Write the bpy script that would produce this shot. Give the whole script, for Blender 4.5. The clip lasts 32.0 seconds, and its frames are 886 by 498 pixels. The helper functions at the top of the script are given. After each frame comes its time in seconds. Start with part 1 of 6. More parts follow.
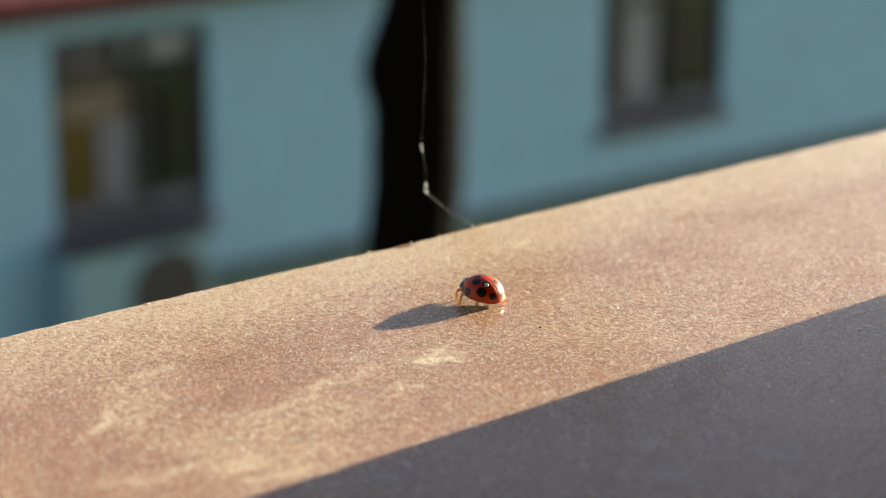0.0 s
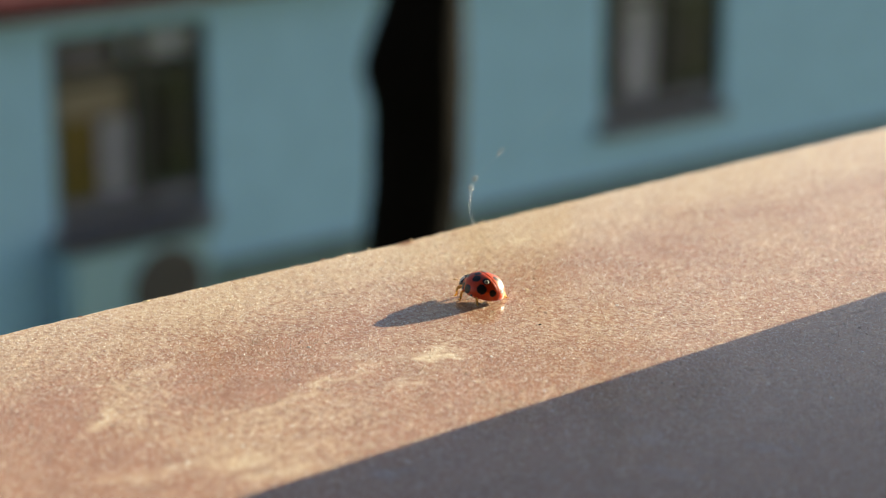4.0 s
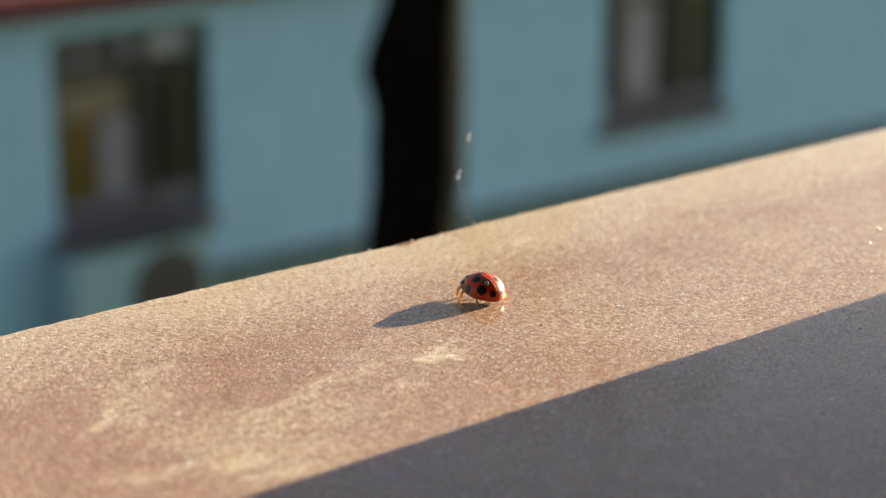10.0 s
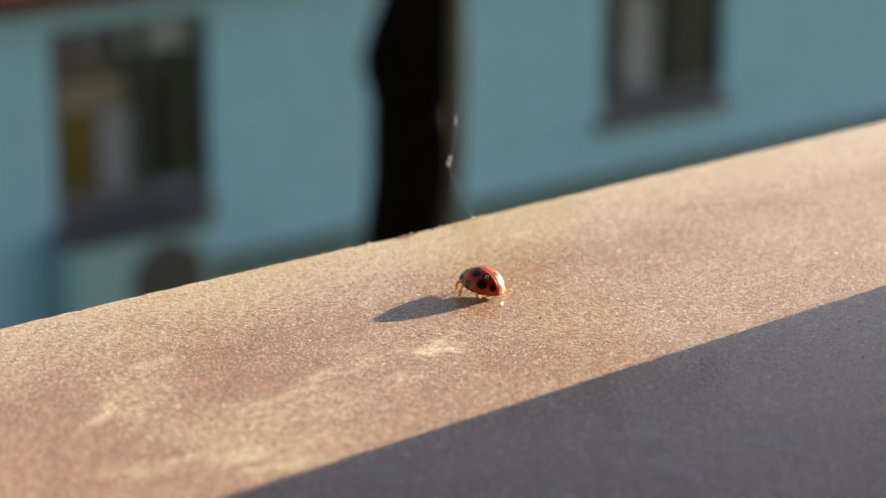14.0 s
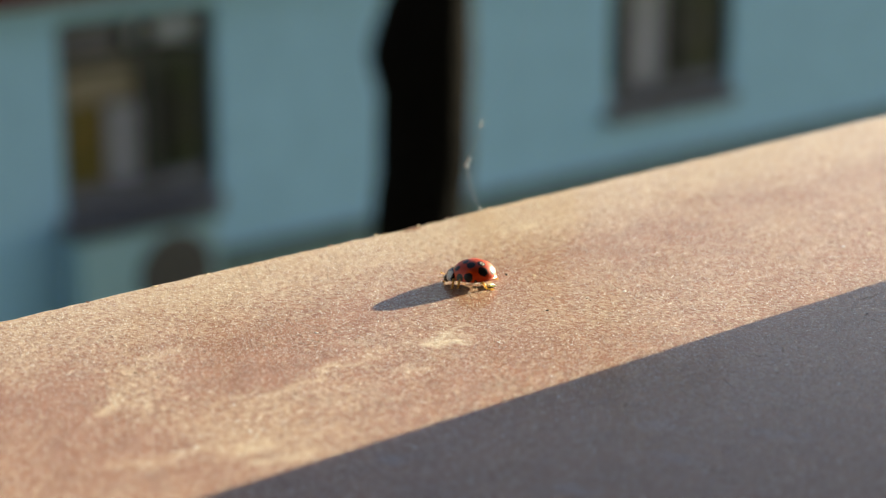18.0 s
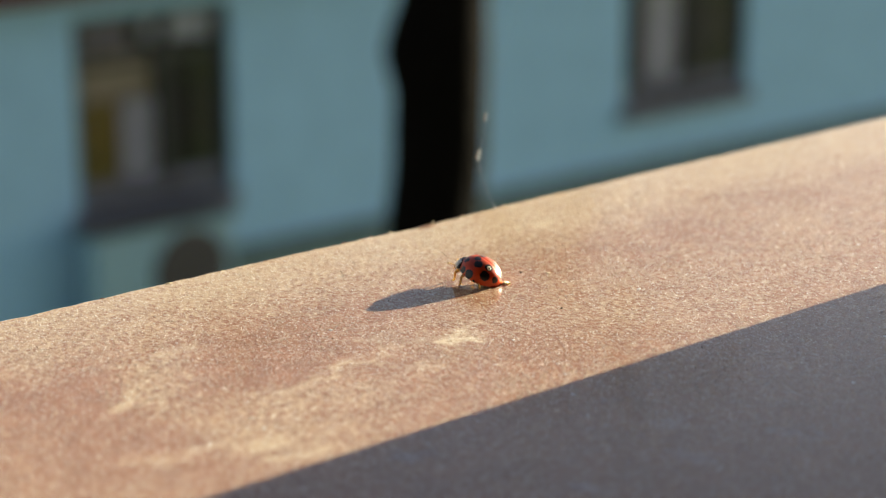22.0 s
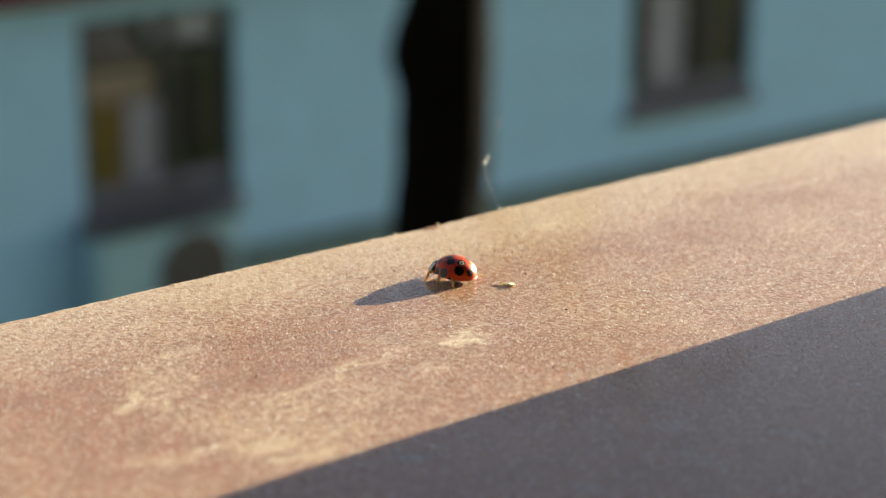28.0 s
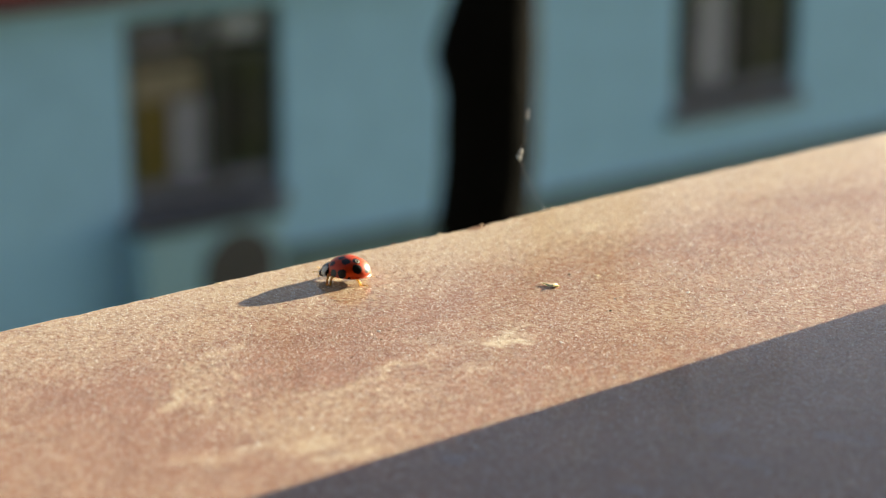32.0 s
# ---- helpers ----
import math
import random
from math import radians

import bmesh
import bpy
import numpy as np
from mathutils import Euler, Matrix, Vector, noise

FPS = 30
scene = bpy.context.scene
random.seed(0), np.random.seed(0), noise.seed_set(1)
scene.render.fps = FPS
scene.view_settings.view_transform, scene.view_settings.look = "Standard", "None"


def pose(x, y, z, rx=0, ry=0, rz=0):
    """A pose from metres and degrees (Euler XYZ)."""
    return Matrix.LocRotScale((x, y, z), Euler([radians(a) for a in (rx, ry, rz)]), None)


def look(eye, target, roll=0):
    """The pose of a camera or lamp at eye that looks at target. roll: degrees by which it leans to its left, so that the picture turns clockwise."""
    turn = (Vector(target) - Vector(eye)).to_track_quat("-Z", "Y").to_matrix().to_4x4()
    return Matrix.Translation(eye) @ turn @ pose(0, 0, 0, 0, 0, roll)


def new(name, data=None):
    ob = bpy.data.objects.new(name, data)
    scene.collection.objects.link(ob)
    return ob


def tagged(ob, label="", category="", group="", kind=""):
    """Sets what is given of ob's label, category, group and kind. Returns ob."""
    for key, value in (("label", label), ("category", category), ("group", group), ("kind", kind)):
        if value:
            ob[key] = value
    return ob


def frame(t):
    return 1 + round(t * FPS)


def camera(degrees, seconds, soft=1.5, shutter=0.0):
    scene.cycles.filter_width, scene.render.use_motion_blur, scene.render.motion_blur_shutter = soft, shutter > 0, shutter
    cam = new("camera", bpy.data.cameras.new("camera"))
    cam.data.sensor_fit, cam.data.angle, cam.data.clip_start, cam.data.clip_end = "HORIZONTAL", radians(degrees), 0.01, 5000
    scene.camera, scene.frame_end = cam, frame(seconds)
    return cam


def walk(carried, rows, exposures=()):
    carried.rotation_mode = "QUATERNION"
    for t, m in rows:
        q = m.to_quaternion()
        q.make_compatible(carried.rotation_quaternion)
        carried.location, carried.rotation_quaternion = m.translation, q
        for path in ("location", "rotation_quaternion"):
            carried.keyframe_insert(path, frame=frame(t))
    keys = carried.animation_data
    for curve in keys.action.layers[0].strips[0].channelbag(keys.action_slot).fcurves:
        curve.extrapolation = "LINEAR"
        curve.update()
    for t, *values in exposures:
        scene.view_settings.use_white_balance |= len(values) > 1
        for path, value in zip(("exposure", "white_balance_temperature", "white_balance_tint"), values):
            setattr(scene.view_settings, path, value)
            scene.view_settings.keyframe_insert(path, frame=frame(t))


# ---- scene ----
cam = camera(23.3149, 32.0, soft=1.15)
cam.data.dof.use_dof = True
cam.data.dof.focus_distance = 0.242
cam.data.dof.aperture_fstop = 25.0
cam.data.dof.aperture_blades = 0

SILL = 4.6                      # height of the sill's top above the ground
EYE = (-0.16556, -0.17612, 4.67300)


def aim(pan, tilt):
    """The tripod head: the pan grows to the left, the tilt downwards, both in degrees."""
    return pose(*EYE, 90 - 15.3903 - tilt, 0, 47.8872 - 90 + pan)


walk(cam, [
    (0.0, aim(0.000, -0.000)),
    (0.5, aim(-0.004, 0.029)),
    (1.0, aim(-0.002, 0.063)),
    (1.5, aim(0.002, 0.086)),
    (2.0, aim(0.004, 0.092)),
    (2.5, aim(0.002, 0.092)),
    (3.0, aim(-0.002, 0.086)),
    (3.5, aim(-0.008, 0.069)),
    (5.5, aim(0.023, 0.115)),
    (6.0, aim(0.024, 0.086)),
    (6.5, aim(0.014, 0.057)),
    (7.0, aim(-0.004, 0.058)),
    (7.5, aim(-0.019, 0.092)),
    (8.0, aim(-0.024, 0.127)),
    (8.5, aim(-0.017, 0.125)),
    (9.0, aim(0.002, 0.088)),
    (9.5, aim(0.019, 0.053)),
    (10.0, aim(0.018, 0.059)),
    (10.5, aim(0.002, 0.119)),
    (11.0, aim(-0.021, 0.196)),
    (11.5, aim(-0.035, 0.245)),
    (12.0, aim(-0.028, 0.257)),
    (12.5, aim(-0.011, 0.241)),
    (13.0, aim(0.000, 0.219)),
    (13.5, aim(0.004, 0.217)),
    (14.0, aim(-0.001, 0.247)),
    (14.5, aim(-0.009, 0.295)),
    (16.5, aim(-0.001, 0.265)),
    (17.0, aim(0.047, 0.294)),
    (17.5, aim(0.113, 0.364)),
    (18.0, aim(0.200, 0.456)),
    (18.5, aim(0.286, 0.523)),
    (19.0, aim(0.370, 0.550)),
    (19.5, aim(0.476, 0.554)),
    (20.0, aim(0.581, 0.554)),
    (20.5, aim(0.640, 0.557)),
    (21.0, aim(0.657, 0.564)),
    (21.5, aim(0.637, 0.560)),
    (22.0, aim(0.597, 0.524)),
    (22.5, aim(0.569, 0.467)),
    (23.0, aim(0.547, 0.425)),
    (23.5, aim(0.523, 0.410)),
    (24.0, aim(0.506, 0.419)),
    (24.5, aim(0.496, 0.452)),
    (25.0, aim(0.491, 0.484)),
    (25.5, aim(0.491, 0.495)),
    (27.5, aim(0.668, 0.488)),
    (28.0, aim(0.729, 0.484)),
    (28.5, aim(0.798, 0.444)),
    (29.0, aim(0.878, 0.387)),
    (29.5, aim(0.959, 0.349)),
    (30.0, aim(1.039, 0.337)),
    (30.5, aim(1.122, 0.350)),
    (31.0, aim(1.210, 0.393)),
    (31.2, aim(1.285, 0.420)),
    (31.4, aim(1.335, 0.440)),
    (31.5, aim(1.370, 0.447)),
    (31.6, aim(1.466, 0.455)),
    (31.7, aim(1.577, 0.460)),
    (31.8, aim(1.680, 0.465)),
    (31.9, aim(1.845, 0.470)),
    (32.0, aim(1.956, 0.478)),
], exposures=[(0, 2.22, 7900, 27), (32, 2.22, 7900, 27)])

# ---- light ----
SUN_UP = 11.1
world = bpy.data.worlds.new("sky")
scene.world = world
world.use_nodes = True
wn = world.node_tree.nodes
sky = wn.new("ShaderNodeTexSky")
sky.sky_type = 'NISHITA'
sky.sun_disc = False
sky.sun_elevation = radians(SUN_UP)
sky.sun_rotation = radians(90)
sky.air_density, sky.dust_density, sky.ozone_density = 1.0, 0.6, 1.5
wn["Background"].inputs["Strength"].default_value = 0.044
world.node_tree.links.new(sky.outputs[0], wn["Background"].inputs[0])

lamp = bpy.data.lights.new("sun", 'SUN')
lamp.energy, lamp.angle, lamp.color = 4.6, radians(0.53), (0.86, 1.0, 0.80)
sun = new("sun", lamp)
sun.matrix_world = look((12 * math.cos(radians(SUN_UP)), 0.07, 12 * math.sin(radians(SUN_UP)) + SILL), (0, 0, SILL))


# ---- materials ----
class Mat:
    """A node material with short ways to add nodes."""

    def __init__(self, name, color=(0.5, 0.5, 0.5), rough=0.6, metal=0.0, spec=0.5):
        self.m = bpy.data.materials.new(name)
        self.m.use_nodes = True
        self.t = self.m.node_tree
        self.b = self.t.nodes["Principled BSDF"]
        self.set("Base Color", (*color, 1))
        self.set("Roughness", rough)
        self.set("Metallic", metal)
        self.set("Specular IOR Level", spec)
        self.co = None

    def set(self, name, value):
        if isinstance(value, bpy.types.NodeSocket):
            self.t.links.new(value, self.b.inputs[name])
        else:
            self.b.inputs[name].default_value = value
        return self

    def put(self, node, key, value):
        if value is None:
            return
        if isinstance(value, bpy.types.NodeSocket):
            self.t.links.new(value, node.inputs[key])
        else:
            node.inputs[key].default_value = value

    def coord(self, which="Object"):
        return self.t.nodes.new("ShaderNodeTexCoord").outputs[which]

    def place(self):
        return self.t.nodes.new("ShaderNodeNewGeometry").outputs["Position"]

    def noise(self, vec, scale, detail=4.0, rough=0.55, warp=0.0):
        n = self.t.nodes.new("ShaderNodeTexNoise")
        self.put(n, "Vector", vec)
        self.put(n, "Scale", scale)
        self.put(n, "Detail", detail)
        self.put(n, "Roughness", rough)
        self.put(n, "Distortion", warp)
        return n.outputs["Fac"]

    def ramp(self, fac, *stops):
        n = self.t.nodes.new("ShaderNodeValToRGB")
        while len(n.color_ramp.elements) < len(stops):
            n.color_ramp.elements.new(0.5)
        for e, (p, c) in zip(n.color_ramp.elements, stops):
            e.position = p
            e.color = (*c, 1) if not isinstance(c, (int, float)) else (c, c, c, 1)
        self.put(n, "Fac", fac)
        return n.outputs["Color"]

    def mix(self, fac, a, b, how='MIX'):
        n = self.t.nodes.new("ShaderNodeMix")
        n.data_type, n.blend_type = 'RGBA', how
        self.put(n, 0, fac)
        for k, v in ((6, a), (7, b)):
            self.put(n, k, (*v, 1) if isinstance(v, tuple) and len(v) == 3 else v)
        return n.outputs[2]

    def math(self, op, a, b=None, c=None, clamp=False):
        n = self.t.nodes.new("ShaderNodeMath")
        n.operation, n.use_clamp = op, clamp
        for k, v in enumerate((a, b, c)):
            self.put(n, k, v)
        return n.outputs[0]

    def vmath(self, op, a, b=None):
        n = self.t.nodes.new("ShaderNodeVectorMath")
        n.operation = op
        self.put(n, 0, a)
        self.put(n, 1, b)
        return n.outputs["Value"] if op in ('DISTANCE', 'LENGTH', 'DOT_PRODUCT') else n.outputs[0]

    def split(self, v):
        n = self.t.nodes.new("ShaderNodeSeparateXYZ")
        self.put(n, 0, v)
        return n.outputs

    def join(self, x, y, z):
        n = self.t.nodes.new("ShaderNodeCombineXYZ")
        for k, v in enumerate((x, y, z)):
            self.put(n, k, v)
        return n.outputs[0]

    def bump(self, height, strength, distance):
        n = self.t.nodes.new("ShaderNodeBump")
        self.put(n, "Height", height)
        n.inputs["Strength"].default_value = strength
        n.inputs["Distance"].default_value = distance
        self.set("Normal", n.outputs[0])
        return self

    def random(self):
        return self.t.nodes.new("ShaderNodeNewGeometry").outputs["Random Per Island"]


def plain(name, color, rough=0.6, metal=0.0, scale=40.0, vary=0.25, bump=0.2, depth=0.002, spec=0.5):
    """A surface with grain and blotches round one colour."""
    m = Mat(name, color, rough, metal, spec)
    v = m.coord()
    big, fine = m.noise(v, scale * 0.2, 5), m.noise(v, scale, 6)
    f = m.math('ADD', m.math('MULTIPLY', big, 0.6), m.math('MULTIPLY', fine, 0.4))
    lo, hi = tuple(c * (1 - vary) for c in color), tuple(min(1.0, c * (1 + vary)) for c in color)
    m.set("Base Color", m.ramp(f, (0.3, lo), (0.7, hi)))
    m.set("Roughness", m.math('ADD', m.math('MULTIPLY', fine, 0.2), rough - 0.1, clamp=True))
    m.bump(fine, bump, depth)
    return m


EDGE_LINE = 0.0268


# dried marks on the sill, each a line from one place to another: x, y, x, y, half width in millimetres, strength
RIMS = [(-23.0, -9.2, -29.3, -10.9, 0.8, 0.45), (-29.3, -10.9, -37.9, -12.2, 0.9, 0.62), (-37.9, -12.2, -44.6, -13.4, 0.9, 0.5),
        (-51.6, -0.8, -54.4, -3.5, 0.6, 0.5), (-54.4, -3.5, -57.9, -6.9, 0.8, 0.65), (-64.0, -18.5, -59.8, -21.4, 1.1, 0.45),
        (-59.8, -21.4, -56.0, -20.8, 1.0, 0.5), (-54.2, -23.5, -51.5, -23.0, 1.5, 0.72), (-54.2, -27.0, -49.5, -27.8, 1.1, 0.7),
        (-44.5, 5.8, -40.5, 5.4, 0.6, 0.5)]
DROPS = [(-20.3, -11.4, -18.0, -13.2, 1.7, 1.15), (-17.0, -10.5, -12.9, -8.7, 0.9, 0.7), (-21.7, -9.4, -20.0, -10.5, 0.9, 0.55),
         (-27.0, -15.4, -25.2, -17.0, 0.9, 0.75), (-25.3, -5.6, -24.0, -5.9, 1.4, 0.55), (21.3, 15.3, 22.3, 15.3, 1.4, 0.95),
         (-17.2, -12.5, -15.5, -11.0, 1.2, 0.8)]
FILMS = [(-45.0, -17.0, -37.0, -18.5, 5.0, 0.42), (-53.0, -20.0, -46.0, -25.0, 4.6, 0.5), (-53.5, -14.5, -48.0, -18.0, 4.0, 0.42),
         (-36.0, -21.0, -30.0, -19.0, 3.5, 0.25), (-43.0, 5.4, -48.0, 1.2, 2.2, 0.45), (-48.0, 1.2, -54.0, -7.0, 2.8, 0.5),
         (-54.0, -7.0, -53.4, -14.0, 3.0, 0.42), (5.0, -16.0, 70.0, -6.0, 11.0, 0.27), (50.0, 18.0, 90.0, 18.0, 8.0, 0.72),
         (88.0, 14.0, 110.0, 20.0, 6.0, 0.9)]
BARE = [(-40.0, 2.0, -40.3, -5.8, 5.0, -0.34), (-46.0, -6.0, -40.0, -7.5, 3.5, -0.3), (-32.0, 1.0, -26.0, -4.0, 4.5, -0.3),
        (-26.0, 2.0, -12.0, 3.0, 3.0, -0.2), (-60.0, -15.3, -57.7, -18.4, 2.0, -0.42), (-62.0, -2.0, -66.0, -13.0, 6.0, -0.32),
        (-56.0, 5.0, -62.0, 3.0, 4.0, -0.24), (54.7, 7.0, 60.0, 1.0, 5.0, -0.12), (45.0, 9.0, 60.0, 9.5, 3.0, -0.1),
        (35.0, -2.0, 24.0, 3.0, 4.5, -0.14), (37.4, -19.3, 48.2, -17.0, 0.6, -0.6), (-31.0, -22.0, -19.0, -22.5, 3.0, -0.2),
        (62.0, -8.0, 80.0, 4.0, 5.0, -0.06)]


def sill_paint():
    """Brown powder-coated metal under a film of pale dust with dried splash marks."""
    m = Mat("brown_sill_paint", rough=0.42, spec=0.06)
    v = m.place()

    def sway(scale, size, detail=3):
        return m.join(*(m.math('MULTIPLY', m.math('SUBTRACT', m.noise(m.vmath('ADD', v, (k, 0.0, 0.0)), scale, detail, 0.65), 0.5), size)
                        for k in (0.0, 3.7)), 0.0)
    bend = m.vmath('ADD', v, m.vmath('ADD', sway(130, 0.0070), sway(520, 0.0042, 5)))
    xyz = m.split(bend)

    def marks(table, how, soft):
        """The strongest of a table's marks, or their sum."""
        total = None
        for x0, y0, x1, y1, r, k in table:
            run = Vector((x1 - x0, y1 - y0)) * 0.001
            dx, dy = m.math('SUBTRACT', xyz[0], x0 * 0.001), m.math('SUBTRACT', xyz[1], y0 * 0.001)
            along = m.math('ADD', m.math('MULTIPLY', dx, run.x / run.length_squared), m.math('MULTIPLY', dy, run.y / run.length_squared), clamp=True)
            ex = m.math('SUBTRACT', dx, m.math('MULTIPLY', along, run.x))
            ey = m.math('SUBTRACT', dy, m.math('MULTIPLY', along, run.y))
            d = m.math('SQRT', m.math('ADD', m.math('MULTIPLY', ex, ex), m.math('MULTIPLY', ey, ey)))
            f = m.math('MULTIPLY', d, -1000 / r / soft)
            f = m.math('MULTIPLY', m.math('ADD', f, (1 + soft / 2) / soft, clamp=True), k)
            total = f if total is None else m.math(how, total, f)
        return total

    # a dusty strip along the outer edge
    strip = m.ramp(m.math('MULTIPLY', xyz[1], 37.0), (0.12, 0.0), (0.42, 0.38), (0.65, 0.70), (1.0, 0.90))
    # thinner towards the west
    strip = m.math('MULTIPLY', strip, m.ramp(m.math('ADD', m.math('MULTIPLY', xyz[0], 12.0), 0.7), (0.1, 0.62), (0.75, 1.0)))
    total = m.math('MAXIMUM', strip, m.math('MULTIPLY', marks(FILMS, 'MAXIMUM', 1.2), 0.66))
    total = m.math('ADD', total, m.math('MULTIPLY', marks(BARE, 'ADD', 1.3), 0.62))
    cloud = m.noise(v, 75, 6, 0.6, 0.6)
    mid = m.noise(v, 420, 6, 0.72, 0.5)
    fine = m.noise(v, 2400, 4, 0.72)
    grit2 = m.noise(v, 5200, 3, 0.65)
    total = m.math('ADD', total, m.math('MULTIPLY', m.math('SUBTRACT', cloud, 0.5), 0.7))
    total = m.math('ADD', total, m.math('MULTIPLY', m.math('SUBTRACT', mid, 0.5), 1.1))
    total = m.math('ADD', total, m.math('MULTIPLY', m.math('SUBTRACT', m.noise(m.vmath('MULTIPLY', v, (1.0, 0.6, 1.0)), 1700, 2, 0.55), 0.5), 2.6))
    total = m.math('MAXIMUM', m.math('ADD', total, 0.15), m.math('MULTIPLY', marks(RIMS, 'MAXIMUM', 1.3), m.math('ADD', mid, 0.82)))
    caked = m.math('MULTIPLY', marks(DROPS, 'MAXIMUM', 1.5), m.math('ADD', m.math('MULTIPLY', mid, 1.8), 0.1))
    dust = m.math('ADD', total, m.math('MULTIPLY', m.math('SUBTRACT', fine, 0.5), 2.6), clamp=True)
    paint = m.ramp(m.noise(v, 240, 5), (0.3, (0.262, 0.089, 0.043)), (0.7, (0.365, 0.136, 0.068)))
    col = m.mix(m.math('MULTIPLY', dust, 0.88), paint, (0.625, 0.443, 0.292))

    col = m.mix(m.math('MULTIPLY', m.math('ADD', caked, m.math('MULTIPLY', m.math('SUBTRACT', fine, 0.5), 0.8), clamp=True), m.math('MULTIPLY', caked, 0.75, clamp=True)), col, (0.76, 0.59, 0.42))
    # loose pale flecks of two sizes, which also paint sun glints into the colour
    def flecks(scale, keep, size):
        n = m.t.nodes.new("ShaderNodeTexVoronoi")
        m.put(n, "Vector", v)
        m.put(n, "Scale", scale)
        chosen = m.ramp(m.split(n.outputs["Color"])[0], (keep, 0.0), (keep + 0.2, 1.0))
        return m.math('MULTIPLY', chosen, m.ramp(n.outputs["Distance"], (size * 0.35, 1.0), (size, 0.0)))
    fleck = m.math('MAXIMUM', flecks(3900, 0.62, 0.42), flecks(6200, 0.5, 0.5))
    glint_fleck = m.math('MAXIMUM', flecks(2700, 0.86, 0.44), flecks(4300, 0.76, 0.52))
    dip = m.ramp(grit2, (0.36, 1.0), (0.46, 0.0))
    col = m.mix(m.math('MULTIPLY', dip, 0.15), col, (0.16, 0.080, 0.05))
    for x, y, a, b in ((-13.4, -53.9, 1.4, 3.0), (-24.9, -52.4, 2.0, 2.4), (-44.2, -34.8, 1.6, 2.2), (-37.7, -51.0, 2.0, 2.0), (-20.0, -44.0, 2.5, 1.6)):
        # bluish patches
        u = m.math('MULTIPLY', m.math('SUBTRACT', xyz[0], x * 0.001), 1000 / a)
        w = m.math('MULTIPLY', m.math('SUBTRACT', xyz[1], y * 0.001), 1000 / b)
        d = m.math('SQRT', m.math('ADD', m.math('MULTIPLY', u, u), m.math('MULTIPLY', w, w)))
        col = m.mix(m.math('MULTIPLY', m.math('SUBTRACT', 1.2, d, clamp=True), 0.24), col, (0.38, 0.41, 0.50))
    col = m.mix(m.math('MULTIPLY', fleck, 0.55), col, (0.86, 0.78, 0.66))
    col = m.mix(m.math('MULTIPLY', glint_fleck, 0.9), col, (0.95, 0.91, 0.83))
    # paint worn pale along the outer edge
    worn = m.math('ADD', m.split(v)[1], m.math('MULTIPLY', m.math('SUBTRACT', m.noise(v, 500, 4, 0.7), 0.5), 0.0016))
    worn = m.math('MULTIPLY', m.math('SUBTRACT', worn, EDGE_LINE - 0.0007), 2500.0, clamp=True)
    col = m.mix(m.math('MULTIPLY', worn, 0.8), col, (0.80, 0.72, 0.60))
    # small chips where the coat has flaked off the edge
    chip = m.math('ADD', m.split(v)[1], m.math('MULTIPLY', m.math('SUBTRACT', m.noise(v, 230, 5, 0.75), 0.5), 0.0085))
    chip = m.math('MULTIPLY', m.math('SUBTRACT', chip, EDGE_LINE + 0.0006), 3000.0, clamp=True)
    m.set("Base Color", m.mix(m.math('MULTIPLY', chip, 0.75), col, (0.15, 0.065, 0.032)))
    m.set("Roughness", m.math('ADD', m.math('MULTIPLY', fine, 0.12), m.math('SUBTRACT', 0.36, m.math('MULTIPLY', fleck, 0.14))))
    h = m.math('ADD', m.math('MULTIPLY', fine, 0.9), m.math('ADD', m.math('MULTIPLY', grit2, 0.6), m.math('MULTIPLY', fleck, 0.5)))
    m.bump(m.math('ADD', h, glint_fleck), 1.0, 0.00006)
    m.set("Coat Weight", 0.68)
    m.set("Coat Roughness", 0.06)
    return m


def grain_mat():
    m = Mat("mineral_grains", rough=0.25)
    r = m.random()
    m.set("Base Color", m.ramp(r, (0.0, (0.40, 0.22, 0.12)), (0.5, (0.55, 0.36, 0.22)), (0.85, (0.70, 0.55, 0.40)), (1.0, (0.95, 0.91, 0.86))))
    m.set("Roughness", m.math('ADD', m.math('MULTIPLY', r, 0.2), 0.34))
    return m


# the ten spots of one wing case, in millimetres along and across the body
SPOTS = [(1.62, 0.22, 0.38), (1.12, 1.12, 0.44), (0.75, 2.02, 0.50), (0.15, 0.58, 0.48), (-0.55, 1.35, 0.58),
         (-0.35, 2.37, 0.60), (-1.72, 0.80, 0.54), (-2.02, 1.72, 0.66), (-1.25, 2.52, 0.25), (-3.02, 0.75, 0.46)]
BACK = (-0.70, 2.64, 2.44, 2.04, 0.86)     # centre, half length, half width, height, foot of the wing cases


def dome(x, y):
    """Height of the wing cases over (x, y), all in millimetres."""
    c, a, b, h, z = BACK
    r = ((x - c) / a) ** 2 + (y / b) ** 2
    return z + h * math.sqrt(max(0.0, 1 - r)) ** 0.9


